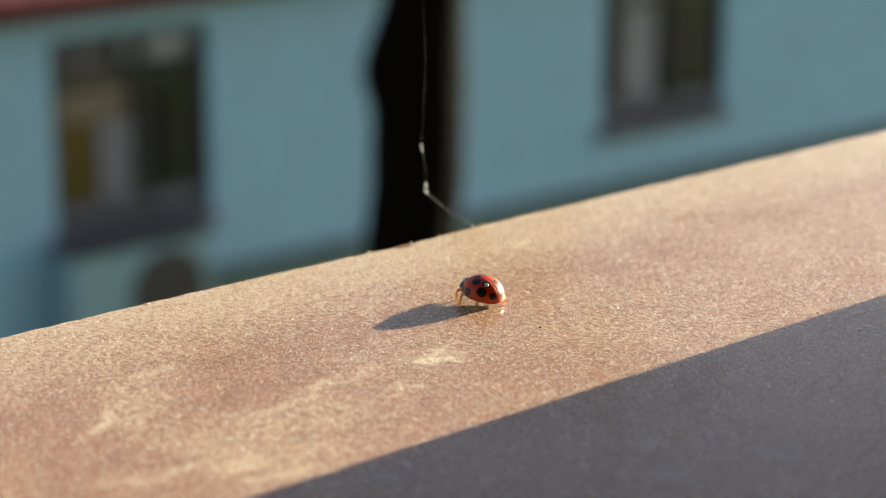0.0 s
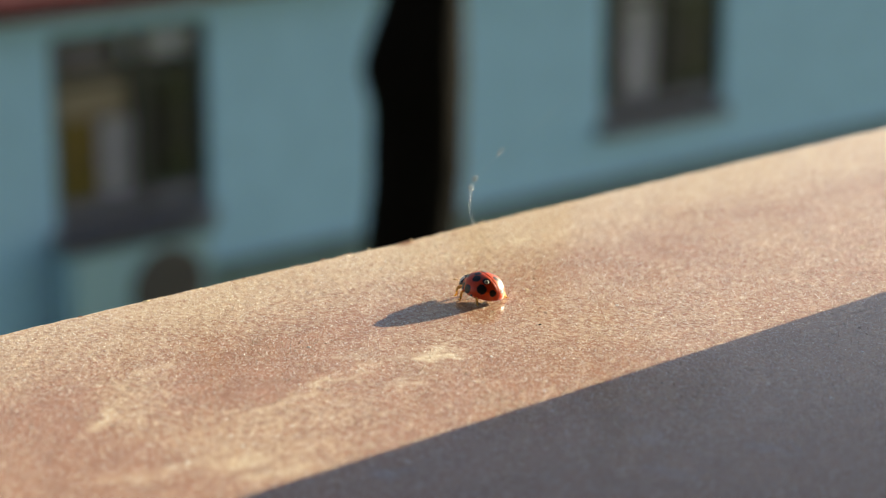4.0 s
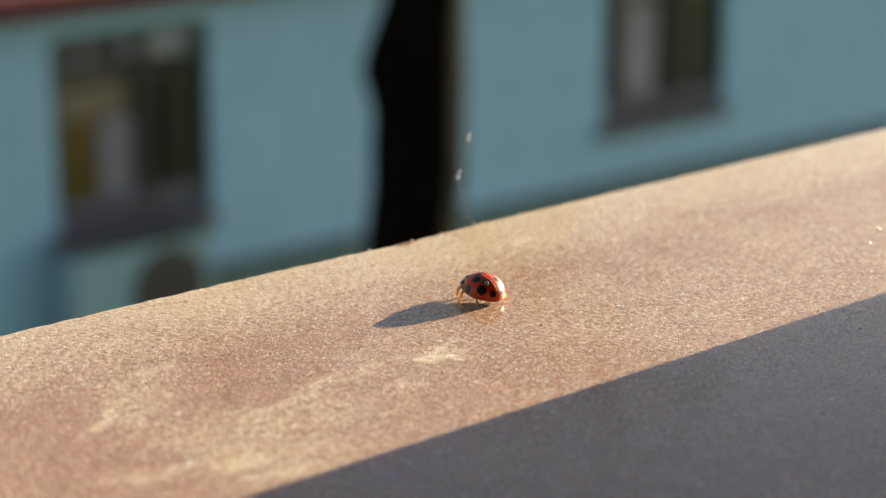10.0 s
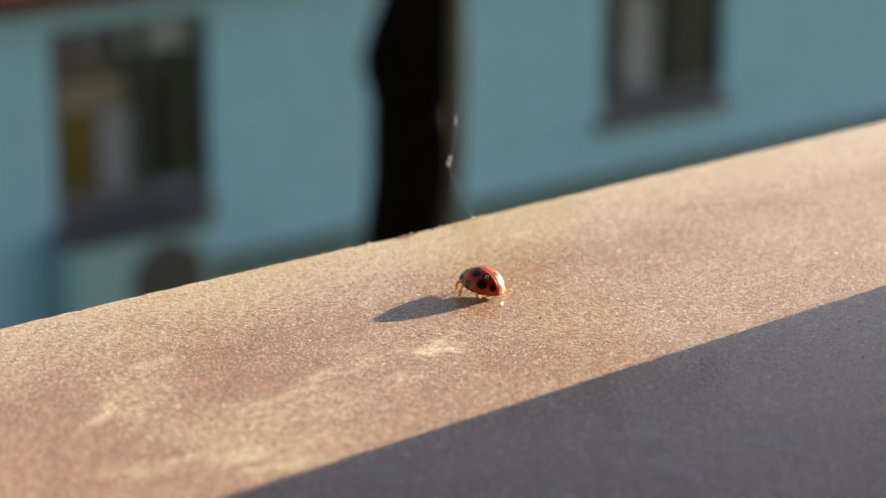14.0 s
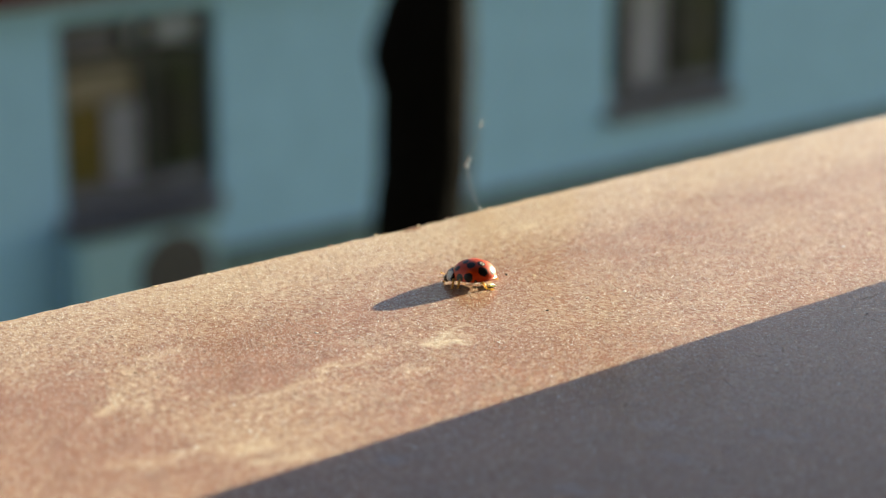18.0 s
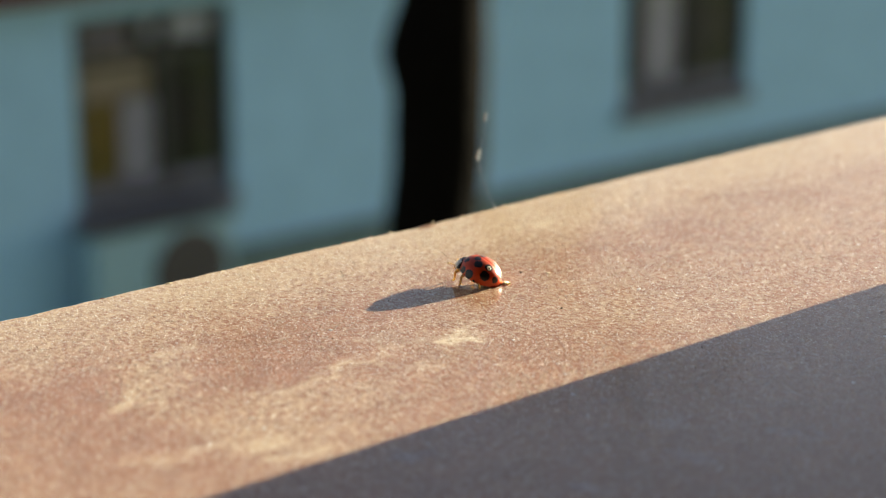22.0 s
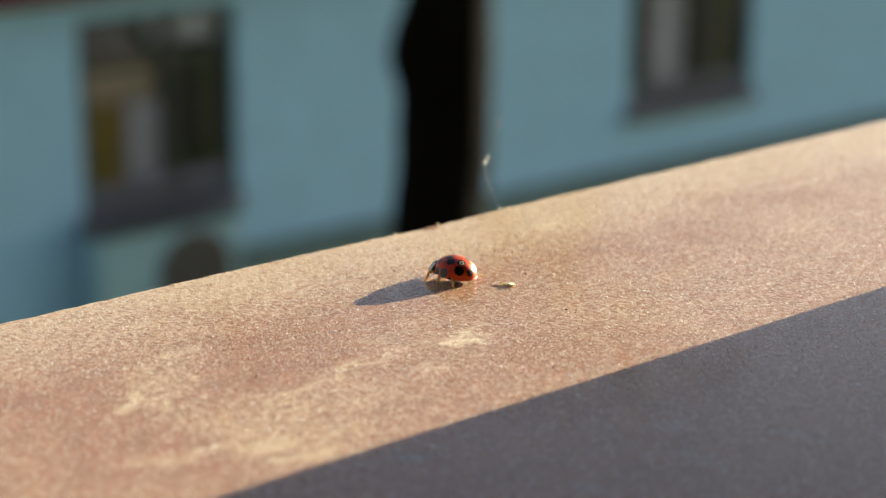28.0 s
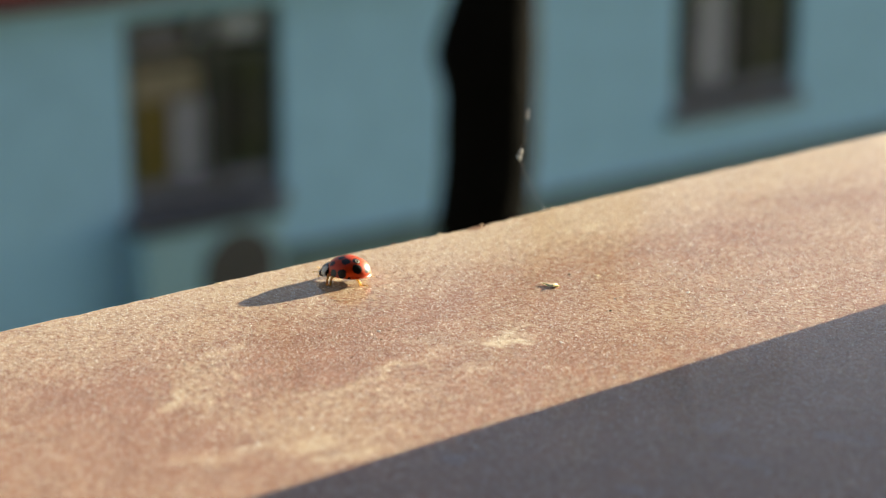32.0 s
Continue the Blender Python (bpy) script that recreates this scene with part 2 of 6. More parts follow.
def shell_mat():
    m = Mat("red_wing_case", rough=0.22, spec=0.4)
    o = m.coord()
    xyz = m.split(o)
    p = m.join(xyz[0], m.math('ABSOLUTE', xyz[1]), xyz[2])
    near = None
    for x, y, r in SPOTS:
        d = m.math('DIVIDE', m.vmath('DISTANCE', p, (x * 0.001, y * 0.001, dome(x, y) * 0.001)), r * 0.00098)
        near = d if near is None else m.math('MINIMUM', near, d)
    near = m.math('ADD', near, m.math('MULTIPLY', m.math('SUBTRACT', m.noise(o, 2600, 4), 0.5), 0.6))
    red = m.ramp(m.noise(o, 500, 4), (0.3, (0.55, 0.034, 0.002)), (0.7, (0.73, 0.076, 0.004)))
    m.set("Base Color", m.mix(m.ramp(near, (0.90, 0.0), (1.08, 1.0)), (0.004, 0.003, 0.003), red))
    m.set("Coat Weight", 0.12)
    m.set("Coat Roughness", 0.06)
    m.set("Subsurface Weight", 0.15)
    m.set("Subsurface Radius", (0.0005, 0.00012, 0.00002))
    m.set("Subsurface Scale", 1.0)
    m.set("Roughness", m.math('ADD', m.math('MULTIPLY', m.noise(o, 6000, 2), 0.12), 0.32))
    m.bump(m.noise(o, 9000, 2), 0.15, 0.00002)
    return m


def pronotum_mat():
    m = Mat("cream_and_black_shield", rough=0.25)
    o = m.coord()
    xyz = m.split(o)
    y = m.math('ABSOLUTE', xyz[1])
    # cream side patches, black field between them
    d = m.vmath('DISTANCE', m.join(xyz[0], y, 0.0), (0.00199, 0.00113, 0.0))
    d = m.math('ADD', d, m.math('MULTIPLY', m.math('SUBTRACT', m.noise(o, 1500, 3), 0.5), 0.0003))
    f = m.math('MULTIPLY', d, 1000.0)
    m.set("Base Color", m.ramp(f, (0.36, (0.80, 0.77, 0.66)), (0.44, (0.012, 0.010, 0.009))))
    m.set("Coat Weight", 0.4)
    m.set("Coat Roughness", 0.1)
    return m


M = {
    "sill": sill_paint().m,
    "grain": grain_mat().m,
    "shell": shell_mat().m,
    "shield": pronotum_mat().m,
    "chitin": plain("black_chitin", (0.015, 0.011, 0.009), 0.3, scale=3000, bump=0.1, depth=0.00002).m,
    "belly": plain("dark_brown_belly", (0.018, 0.008, 0.004), 0.35, scale=3000, bump=0.2, depth=0.00003).m,
    "white": plain("cream_face", (0.75, 0.70, 0.58), 0.35, scale=3000, bump=0.1, depth=0.00002).m,
    "eye": plain("shiny_black_eye", (0.006, 0.005, 0.005), 0.1, scale=3000, bump=0.02, depth=0.00001).m,
    "yellow": plain("pale_yellow_dropping", (0.92, 0.83, 0.60), 0.5, scale=3000, bump=0.4, depth=0.00004).m,
    "pale": plain("pale_tan_crumb", (0.70, 0.55, 0.34), 0.6, scale=3000, bump=0.4, depth=0.00004).m,
    "chalk": plain("white_mineral", (0.86, 0.83, 0.78), 0.4, scale=3000, bump=0.4, depth=0.00004).m,
    "dark": plain("dark_brown_crumb", (0.06, 0.035, 0.02), 0.7, scale=3000, bump=0.4, depth=0.00004).m,
    "rust": plain("rust_brown_chip", (0.20, 0.075, 0.035), 0.75, scale=3000, bump=0.6, depth=0.0001).m,
    "wall": plain("pale_turquoise_plaster", (0.315, 0.618, 0.82), 0.85, scale=14, vary=0.08, bump=0.3, depth=0.004).m,
    "own_wall": plain("dark_grey_plaster", (0.12, 0.12, 0.115), 0.9, scale=30, vary=0.12, bump=0.3, depth=0.004).m,
    "plinth": plain("mossy_dark_green_plinth", (0.13, 0.22, 0.22), 0.9, scale=20, vary=0.35, bump=0.5, depth=0.006).m,
    "roof": plain("dark_red_roof_tin", (0.13, 0.016, 0.022), 0.7, scale=12, vary=0.2).m,
    "frame": plain("dark_window_paint", (0.045, 0.048, 0.045), 0.5, scale=25, vary=0.1).m,
    "stone": plain("grey_stone_sill", (0.16, 0.17, 0.20), 0.8, scale=30, vary=0.2).m,
    "ochre": plain("ochre_curtain_cloth", (0.30, 0.18, 0.028), 0.9, scale=18, vary=0.3).m,
    "olive": plain("olive_brown_curtain_cloth", (0.075, 0.07, 0.035), 0.9, scale=18, vary=0.3).m,
    "net": plain("grey_net_curtain_cloth", (0.58, 0.52, 0.58), 0.9, scale=25, vary=0.15).m,
    "peach": plain("faded_peach_curtain_cloth", (0.48, 0.34, 0.25), 0.9, scale=18, vary=0.2).m,
    "mauve": plain("mauve_grey_curtain_cloth", (0.25, 0.20, 0.24), 0.9, scale=18, vary=0.3).m,
    "lilac": plain("pale_lilac_sky_reflection", (0.76, 0.73, 0.82), 0.9, scale=18, vary=0.15).m,
    "room": plain("painted_room_darkness", (0.015, 0.015, 0.014), 0.9, scale=10, vary=0.2).m,
    "unit": plain("off_white_enamel", (0.25, 0.46, 0.54), 0.6, scale=20, vary=0.06).m,
    "fan": plain("dark_grey_fan_plastic", (0.075, 0.07, 0.07), 0.6, scale=30, vary=0.2).m,
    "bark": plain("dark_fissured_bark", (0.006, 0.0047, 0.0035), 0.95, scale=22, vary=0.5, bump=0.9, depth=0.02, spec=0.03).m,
    "leaf": plain("dull_green_leaves", (0.07, 0.10, 0.03), 0.7, scale=8, vary=0.4).m,
    "grass": plain("dark_grass", (0.05, 0.085, 0.028), 0.95, scale=6, vary=0.5, bump=0.8, depth=0.03).m,
    "path": plain("dark_asphalt", (0.05, 0.05, 0.05), 0.9, scale=10, vary=0.2).m,
    "floor": plain("worn_floor_boards", (0.24, 0.16, 0.10), 0.6, scale=10, vary=0.25).m,
}


def amber_mat():
    m = Mat("amber_leg", rough=0.3)
    o = m.coord()
    m.set("Base Color", m.ramp(m.noise(o, 2500, 3), (0.3, (0.90, 0.50, 0.14)), (0.7, (0.97, 0.68, 0.28))))
    glow = m.t.nodes.new("ShaderNodeBsdfTranslucent")
    glow.inputs["Color"].default_value = (1.0, 0.74, 0.36, 1)
    both = m.t.nodes.new("ShaderNodeMixShader")
    both.inputs[0].default_value = 0.6
    m.t.links.new(m.b.outputs[0], both.inputs[1])
    m.t.links.new(glow.outputs[0], both.inputs[2])
    m.t.links.new(both.outputs[0], m.t.nodes["Material Output"].inputs["Surface"])
    return m.m


def silk_mat():
    m = Mat("white_silk", (0.85, 0.87, 0.88), 0.25)
    m.set("Subsurface Weight", 0.0)
    return m.m


def glass_mat():
    m = Mat("window_glass", (0.9, 0.95, 0.95), 0.03)
    m.set("Transmission Weight", 1.0)
    m.set("IOR", 1.3)
    return m.m


M["yellow"].node_tree.nodes["Principled BSDF"].inputs["Subsurface Weight"].default_value = 0.25
M["yellow"].node_tree.nodes["Principled BSDF"].inputs["Subsurface Radius"].default_value = (0.0005, 0.0004, 0.0002)
M["yellow"].node_tree.nodes["Principled BSDF"].inputs["Subsurface Scale"].default_value = 1.0
M["amber"], M["silk"], M["glass"] = amber_mat(), silk_mat(), glass_mat()


# ---- mesh helpers ----
def part(name, bm, material, parent=None, label="", smooth=False, m=None):
    """One mesh object from a bmesh, under a thing or a part."""
    me = bpy.data.meshes.new(name)
    bmesh.ops.recalc_face_normals(bm, faces=bm.faces)
    bm.to_mesh(me)
    bm.free()
    me.materials.append(M[material])
    if smooth:
        me.shade_smooth()
    ob = new(name, me)
    if parent is not None:
        ob.parent = parent
    if m is not None:
        ob.matrix_basis = m
    return tagged(ob, label)


def box(bm, x0, y0, z0, x1, y1, z1, bevel=0.0):
    made = bmesh.ops.create_cube(bm, size=1.0, matrix=Matrix.Translation(((x0 + x1) / 2, (y0 + y1) / 2, (z0 + z1) / 2))
                                 @ Matrix.Diagonal((x1 - x0, y1 - y0, z1 - z0, 1)))
    if bevel:
        edges = list({e for v in made["verts"] for e in v.link_edges})
        bmesh.ops.bevel(bm, geom=edges, offset=bevel, segments=2, affect='EDGES', profile=0.6)
    return bm


def boxes(*args, bevel=0.0):
    bm = bmesh.new()
    for a in args:
        box(bm, *a, bevel=bevel)
    return bm


def tube(bm, points, radii, sides=8):
    """A bent tapering tube through points."""
    rings = []
    pts = [Vector(p) for p in points]
    run = (pts[-1] - pts[0]).normalized()
    up = min((Vector((1, 0, 0)), Vector((0, 1, 0)), Vector((0, 0, 1))), key=lambda k: abs(k.dot(run)))
    for i, p in enumerate(pts):
        d = (pts[min(i + 1, len(pts) - 1)] - pts[max(i - 1, 0)]).normalized()
        a = d.cross(up)
        a = (a if a.length > 1e-3 else d.cross(Vector((0.6, 0.5, 0.62)))).normalized()
        b = d.cross(a)
        rings.append([bm.verts.new(p + (a * math.cos(k * math.tau / sides) + b * math.sin(k * math.tau / sides)) * radii[i])
                      for k in range(sides)])
    for r0, r1 in zip(rings, rings[1:]):
        for k in range(sides):
            bm.faces.new((r0[k], r0[(k + 1) % sides], r1[(k + 1) % sides], r1[k]))
    bm.faces.new(rings[0][::-1])
    bm.faces.new(rings[-1])
    return bm


def ball(bm, x, y, z, a, b, c, turn=None, seg=14, rings=9):
    m = Matrix.Translation((x, y, z))
    if turn is not None:
        m = m @ turn
    bmesh.ops.create_uvsphere(bm, u_segments=seg, v_segments=rings, radius=1.0, matrix=m @ Matrix.Diagonal((a, b, c, 1)))
    return bm


def thing(name, m, label, category, group=""):
    ob = new(name)
    ob.empty_display_size = 0.01
    ob.matrix_basis = m
    return tagged(ob, label, category, group)


# ---- the sill ----
EDGE, SHADE = 0.0268, -0.0297       # outer edge of the sill; outer face of our wall
JAMB = 0.052


def build_sill():
    # profile across the sill: a rounded, slightly worn outer edge that turns down
    prof = [(-0.36, 0.0), (EDGE - 0.0009, 0.0)]
    prof += [(EDGE - 0.0009 + 0.0009 * math.sin(k * math.pi / 14), -0.0009 + 0.0009 * math.cos(k * math.pi / 14)) for k in range(1, 8)]
    prof += [(EDGE, -0.03), (EDGE - 0.003, -0.03), (EDGE - 0.003, -0.004), (-0.36, -0.004)]
    xs = [-1.1] + [-0.10 + 0.0012 * i for i in range(201)] + [1.5]
    bm = bmesh.new()
    rows = []
    for x in xs:
        n1 = noise.noise((x * 160, 3.1, 0)) * 0.00003 + noise.noise((x * 900, 7.7, 0)) * 0.00014
        n1 -= 0.0007 * math.exp(-((x - 0.0095) / 0.013) ** 2)       # a slight dent
        row = []
        for i, (y, z) in enumerate(prof):
            k = 1.0 if 1 <= i <= 9 and -0.1 < x < 0.145 else 0.0
            row.append(bm.verts.new((x, y + n1 * k, SILL + z + (noise.noise((x * 900, 7.7, 0)) * 0.00006 * k if i > 1 else 0))))
        rows.append(row)
    n = len(prof)
    for r0, r1 in zip(rows, rows[1:]):
        for k in range(n):
            bm.faces.new((r0[k], r1[k], r1[(k + 1) % n], r0[(k + 1) % n]))
    bm.faces.new(rows[0])
    bm.faces.new(rows[-1][::-1])
    ob = part("window_sill", bm, "sill")
    for f in ob.data.polygons:
        f.use_smooth = len(f.vertices) == 4 and 0.02 < f.normal.z < 0.995
    return tagged(ob, "dusty brown powder-coated metal window sill in low sun", "window sill", kind="structure")


def build_grains():
    """Loose mineral grains and mica flakes over the sill: too many to count."""
    rng = np.random.default_rng(4)
    n = 150000
    x = rng.uniform(-0.088, 0.125, n)
    y = rng.uniform(-0.075, EDGE - 0.0012, n)
    x[:1600], y[:1600] = rng.normal(-0.0285, 0.0035, 1600), rng.normal(0.0015, 0.0028, 1600)      # a sparkling patch
    tall = rng.random(n) < 0.36
    s = np.where(tall, 0.00004 + 0.00007 * rng.random(n) ** 2.5, 0.00003 + 0.00003 * rng.random(n))
    ang = rng.uniform(0, math.tau, n)
    verts, faces = np.zeros((n, 4, 3)), np.zeros((n, 4, 3), int)
    for k in range(3):
        a = ang + k * math.tau / 3 + rng.uniform(-0.5, 0.5, n)
        r = s * rng.uniform(0.6, 1.4, n)
        verts[:, k] = np.stack([x + r * np.cos(a), y + r * np.sin(a), np.full(n, SILL - 0.000005)], 1)
    verts[:, 3] = np.stack([x + s * rng.normal(0, 0.4, n), y + s * rng.normal(0, 0.4, n), SILL + s * np.where(tall, 0.7, 0.2) * rng.uniform(0.7, 1.3, n)], 1)
    base = np.arange(n)[:, None, None] * 4
    faces = base + np.array([[0, 1, 3], [1, 2, 3], [2, 0, 3], [0, 2, 1]])[None]
    me = bpy.data.meshes.new("mineral_grains")
    me.from_pydata(verts.reshape(-1, 3).tolist(), [], faces.reshape(-1, 3).tolist())
    me.materials.append(M["grain"])
    ob = new("mineral_grains", me)
    tagged(ob, "sparkling tan dust grains scattered on the sill", "grains", kind="stuff")


def crumb(name, material, x, y, size, seed, label, flat=0.6, long=1.0, turn=0.0):
    """A small uneven crumb that lies on the sill; x, y and size in millimetres."""
    bm = bmesh.new()
    bmesh.ops.create_icosphere(bm, subdivisions=2, radius=1.0)
    for v in bm.verts:
        k = 1 + 0.45 * noise.noise(v.co * 1.6 + Vector((seed, seed * 2.3, 0)))
        v.co = Vector((v.co.x * k * long, v.co.y * k, max(-0.4, v.co.z) * k * flat)) * size * 0.0005
    low = min(v.co.z for v in bm.verts)
    for v in bm.verts:
        v.co.z -= low + 0.00001
    return tagged(part(name, bm, material, m=pose(x * 0.001, y * 0.001, SILL, 0, 0, turn)), label, "crumb", "crumbs on the sill")


build_sill()


def build_own_wall():
    """Our own house round the window: outer face at the sill's shaded line, and a plain room behind."""
    w, back = "own_wall", -0.34
    bm = boxes((JAMB, back, SILL + 0.0, 3.2, SHADE, SILL + 1.5))
    tagged(part("wall_east", bm, w), "plain plastered wall beside the window", "wall", kind="structure")
    tagged(part("wall_west", boxes((-4.0, back, SILL, -1.1, SHADE, SILL + 1.5)), w), "plain plastered wall beside the window", "wall", kind="structure")
    tagged(part("wall_low", boxes((-4.0, back, 0.0, 3.2, SHADE, SILL - 0.004)), w), "plain plastered wall below the sill", "wall", kind="structure")
    tagged(part("wall_top", boxes((-4.0, back, SILL + 1.5, 3.2, SHADE, SILL + 2.3)), w), "plain plastered wall above the window", "wall", kind="structure")
    tagged(part("wall_back", boxes((-4.0, -4.1, SILL - 1.0, 3.2, -4.0, SILL + 1.9)), w), "plain inner wall", "wall", kind="structure")
    tagged(part("wall_side_west", boxes((-4.0, -4.0, SILL - 1.0, -3.9, back, SILL + 1.9)), w), "plain inner wall", "wall", kind="structure")
    tagged(part("wall_side_east", boxes((3.1, -4.0, SILL - 1.0, 3.2, back, SILL + 1.9)), w), "plain inner wall", "wall", kind="structure")
    tagged(part("floor", boxes((-3.9, -4.0, SILL - 1.0, 3.1, back, SILL - 0.9)), "floor"), "brown worn floor", "floor", kind="structure")
    tagged(part("ceiling", boxes((-3.9, -4.0, SILL + 1.7, 3.1, back, SILL + 1.8)), w), "plain ceiling", "ceiling", kind="structure")


build_own_wall()

# ---- ground ----
def build_ground():
    bm = bmesh.new()
    box(bm, -900, -900, -0.5, 900, 900, 0.0)
    tagged(part("ground", bm, "grass"), "dark grassy ground between the houses", "ground", kind="structure")
    tagged(part("pavement", boxes((-30, 3.2, -0.3, 40, 5.4, 0.03)), "path"), "dark asphalt path between the houses", "pavement", kind="structure")


build_ground()

# ---- the house opposite ----
HOUSE = pose(9.893, 10.951, 0, 0, 0, -1.5)


def ring_frame(x0, z0, x1, z1, y, f):
    """A rectangular frame of one piece."""
    bm = bmesh.new()
    sets = []
    for yy in (y, y + 0.07):
        o = [bm.verts.new((x, yy, z)) for x, z in ((x0, z0), (x1, z0), (x1, z1), (x0, z1))]
        i = [bm.verts.new((x, yy, z)) for x, z in ((x0 + f, z0 + f), (x1 - f, z0 + f), (x1 - f, z1 - f), (x0 + f, z1 - f))]
        sets.append((o, i))
    (o0, i0), (o1, i1) = sets
    for k in range(4):
        n = (k + 1) % 4
        bm.faces.new((o0[k], o0[n], i0[n], i0[k]))
        bm.faces.new((o1[n], o1[k], i1[k], i1[n]))
        bm.faces.new((o0[n], o0[k], o1[k], o1[n]))
        bm.faces.new((i0[k], i0[n], i1[n], i1[k]))
    return bm


def build_window(house, name, x0, z0, w, ochre):
    """A two-leaf casement w wide in the opening above (x0, z0), set into the wall."""
    h, y = 1.22, 0.05
    x1, z1 = x0 + w, z0 + h
    f = 0.06
    win = part(name, ring_frame(x0, z0, x1, z1, y, f), "frame", house, "dark wooden casement window")
    ma, mb = x0 + w * 0.57, x0 + w * 0.57 + 0.06
    part("mullion", boxes((ma, y - 0.01, z0 + f, mb, y + 0.07, z1 - f)), "frame", win)
    for a, b in ((x0 + f, ma), (mb, x1 - f)):
        part("transom", boxes((a, y, z0 + 0.88, b, y + 0.06, z0 + 0.92)), "frame", win)
        part("lower_panel", boxes((a, y - 0.006, z0 + f, b, y + 0.05, z0 + 0.15)), "stone", win, "grey lower panel")
        for c, d in ((z0 + 0.15, z0 + 0.88), (z0 + 0.92, z1 - f)):
            pane = part("pane", boxes((a, y + 0.03, c, b, y + 0.036, d)), "glass", win)
            pane.visible_shadow = False
    part("sill", boxes((x0 - 0.06, -0.10, z0 - 0.10, x1 - 0.03, 0.10, z0 - 0.002), bevel=0.01), "stone", win, "grey stone sill")
    # curtains behind the glass, hung in folds, and one sheet for a reflection
    def drape(label, mat, a, b, c, d):
        bm = bmesh.new()
        n = 28
        rows = []
        for z in (c, d):
            rows.append([bm.verts.new((a + (b - a) * i / n, y + 0.09 + 0.012 * math.sin(i * 1.9), z)) for i in range(n + 1)])
            rows.append([bm.verts.new((a + (b - a) * i / n, y + 0.095 + 0.012 * math.sin(i * 1.9), z)) for i in range(n + 1)])
        f0, b0, f1, b1 = rows
        for i in range(n):
            bm.faces.new((f0[i], f0[i + 1], f1[i + 1], f1[i]))
            bm.faces.new((b0[i + 1], b0[i], b1[i], b1[i + 1]))
        part("curtain", bm, mat, win, label, smooth=True)
    if ochre:
        drape("ochre curtain", "ochre", x0 + 0.08 * w, x0 + 0.32 * w, z0, z0 + 0.66)
        drape("faded peach curtain", "peach", x0 + 0.05 * w, x0 + 0.54 * w, z0 + 0.66, z0 + 0.95)
        drape("mauve grey curtain", "mauve", x0 + 0.05 * w, x0 + 0.42 * w, z0 + 0.98, z1)
        # lilac sheet stands in for sky reflected in the upper right pane
        drape("pale lilac sheet for the sky's reflection", "lilac", x0 + 0.5 * w, x0 + 0.98 * w, z0 + 1.0, z1)
        drape("grey net curtain", "net", x0 + 0.34 * w, x0 + 0.56 * w, z0, z0 + 0.64)
        drape("olive brown curtain", "olive", x0 + 0.80 * w, x0 + 0.99 * w, z0, z0 + 0.97)
    else:
        drape("grey net curtain", "net", x0 + 0.25 * w, x0 + 0.52 * w, z0, z1)
        drape("olive brown curtain", "olive", x0 + 0.77 * w, x0 + 0.99 * w, z0, z1)
    return win


def build_house():
    house = thing("house", HOUSE, "low pale turquoise plastered house with a dark red roof", "house")
    opens = [(-3.16, 1.20, 1.17), (1.59, 1.22, 1.38), (6.5, 1.24, 1.12), (-7.9, 1.20, 1.12)]
    x0, x1, zb, zt, dep = -14.0, 16.0, 0.79, 2.66, 0.35
    low, step = 0.45, opens[0][0]

    def foot(x):
        return low if x < step else zb
    cuts = sorted(opens)
    slabs, at = [], x0
    for x, z, w in cuts:
        slabs.append((at, 0.0, foot(at), x, dep, zt))
        slabs.append((x, 0.0, foot(x), x + w, dep, z - 0.002))
        slabs.append((x, 0.0, z + 1.22, x + w, dep, zt))
        at = x + w
    slabs.append((at, 0.0, zb, x1, dep, zt))

    for slab in slabs:
        part("wall", boxes(slab), "wall", house, "pale turquoise plaster")
    part("plinth", boxes((step, -0.06, -0.1, x1, dep, zb), bevel=0.01), "plinth", house, "mossy dark green plinth")
    part("plinth", boxes((x0, -0.06, -0.1, step - 0.002, dep, low), bevel=0.01), "plinth", house, "mossy dark green plinth")
    part("back_wall", boxes((x0, 6.0, -0.1, x1, 6.3, zt)), "wall", house)
    part("side_wall", boxes((x0, dep, -0.1, x0 + 0.3, 6.0, zt)), "wall", house)
    part("side_wall", boxes((x1 - 0.3, dep, -0.1, x1, 6.0, zt)), "wall", house)
    # near-black wall: the darkness of the unlit room is in its colour
    part("inner_wall", boxes((x0 + 0.3, 2.4, -0.1, x1 - 0.3, 2.5, zt)), "room", house, "inner wall coloured as dark as the unlit room")
    bm = bmesh.new()
    prof = [(-0.20, 2.58), (-0.20, 2.72), (3.1, 4.6), (6.6, 2.74), (6.6, 2.61), (0.0, 2.62)]
    a = [bm.verts.new((x0 - 0.3, y, z)) for y, z in prof]
    b = [bm.verts.new((x1 + 0.3, y, z)) for y, z in prof]
    for k in range(len(prof)):
        bm.faces.new((a[k], b[k], b[(k + 1) % 6], a[(k + 1) % 6]))
    bm.faces.new(a[::-1])
    bm.faces.new(b)
    part("roof", bm, "roof", house, "dark red sheet roof")
    for k, (x, z, w) in enumerate(opens):
        build_window(house, "window", x, z, w, k in (0, 3))
    return house


build_house()


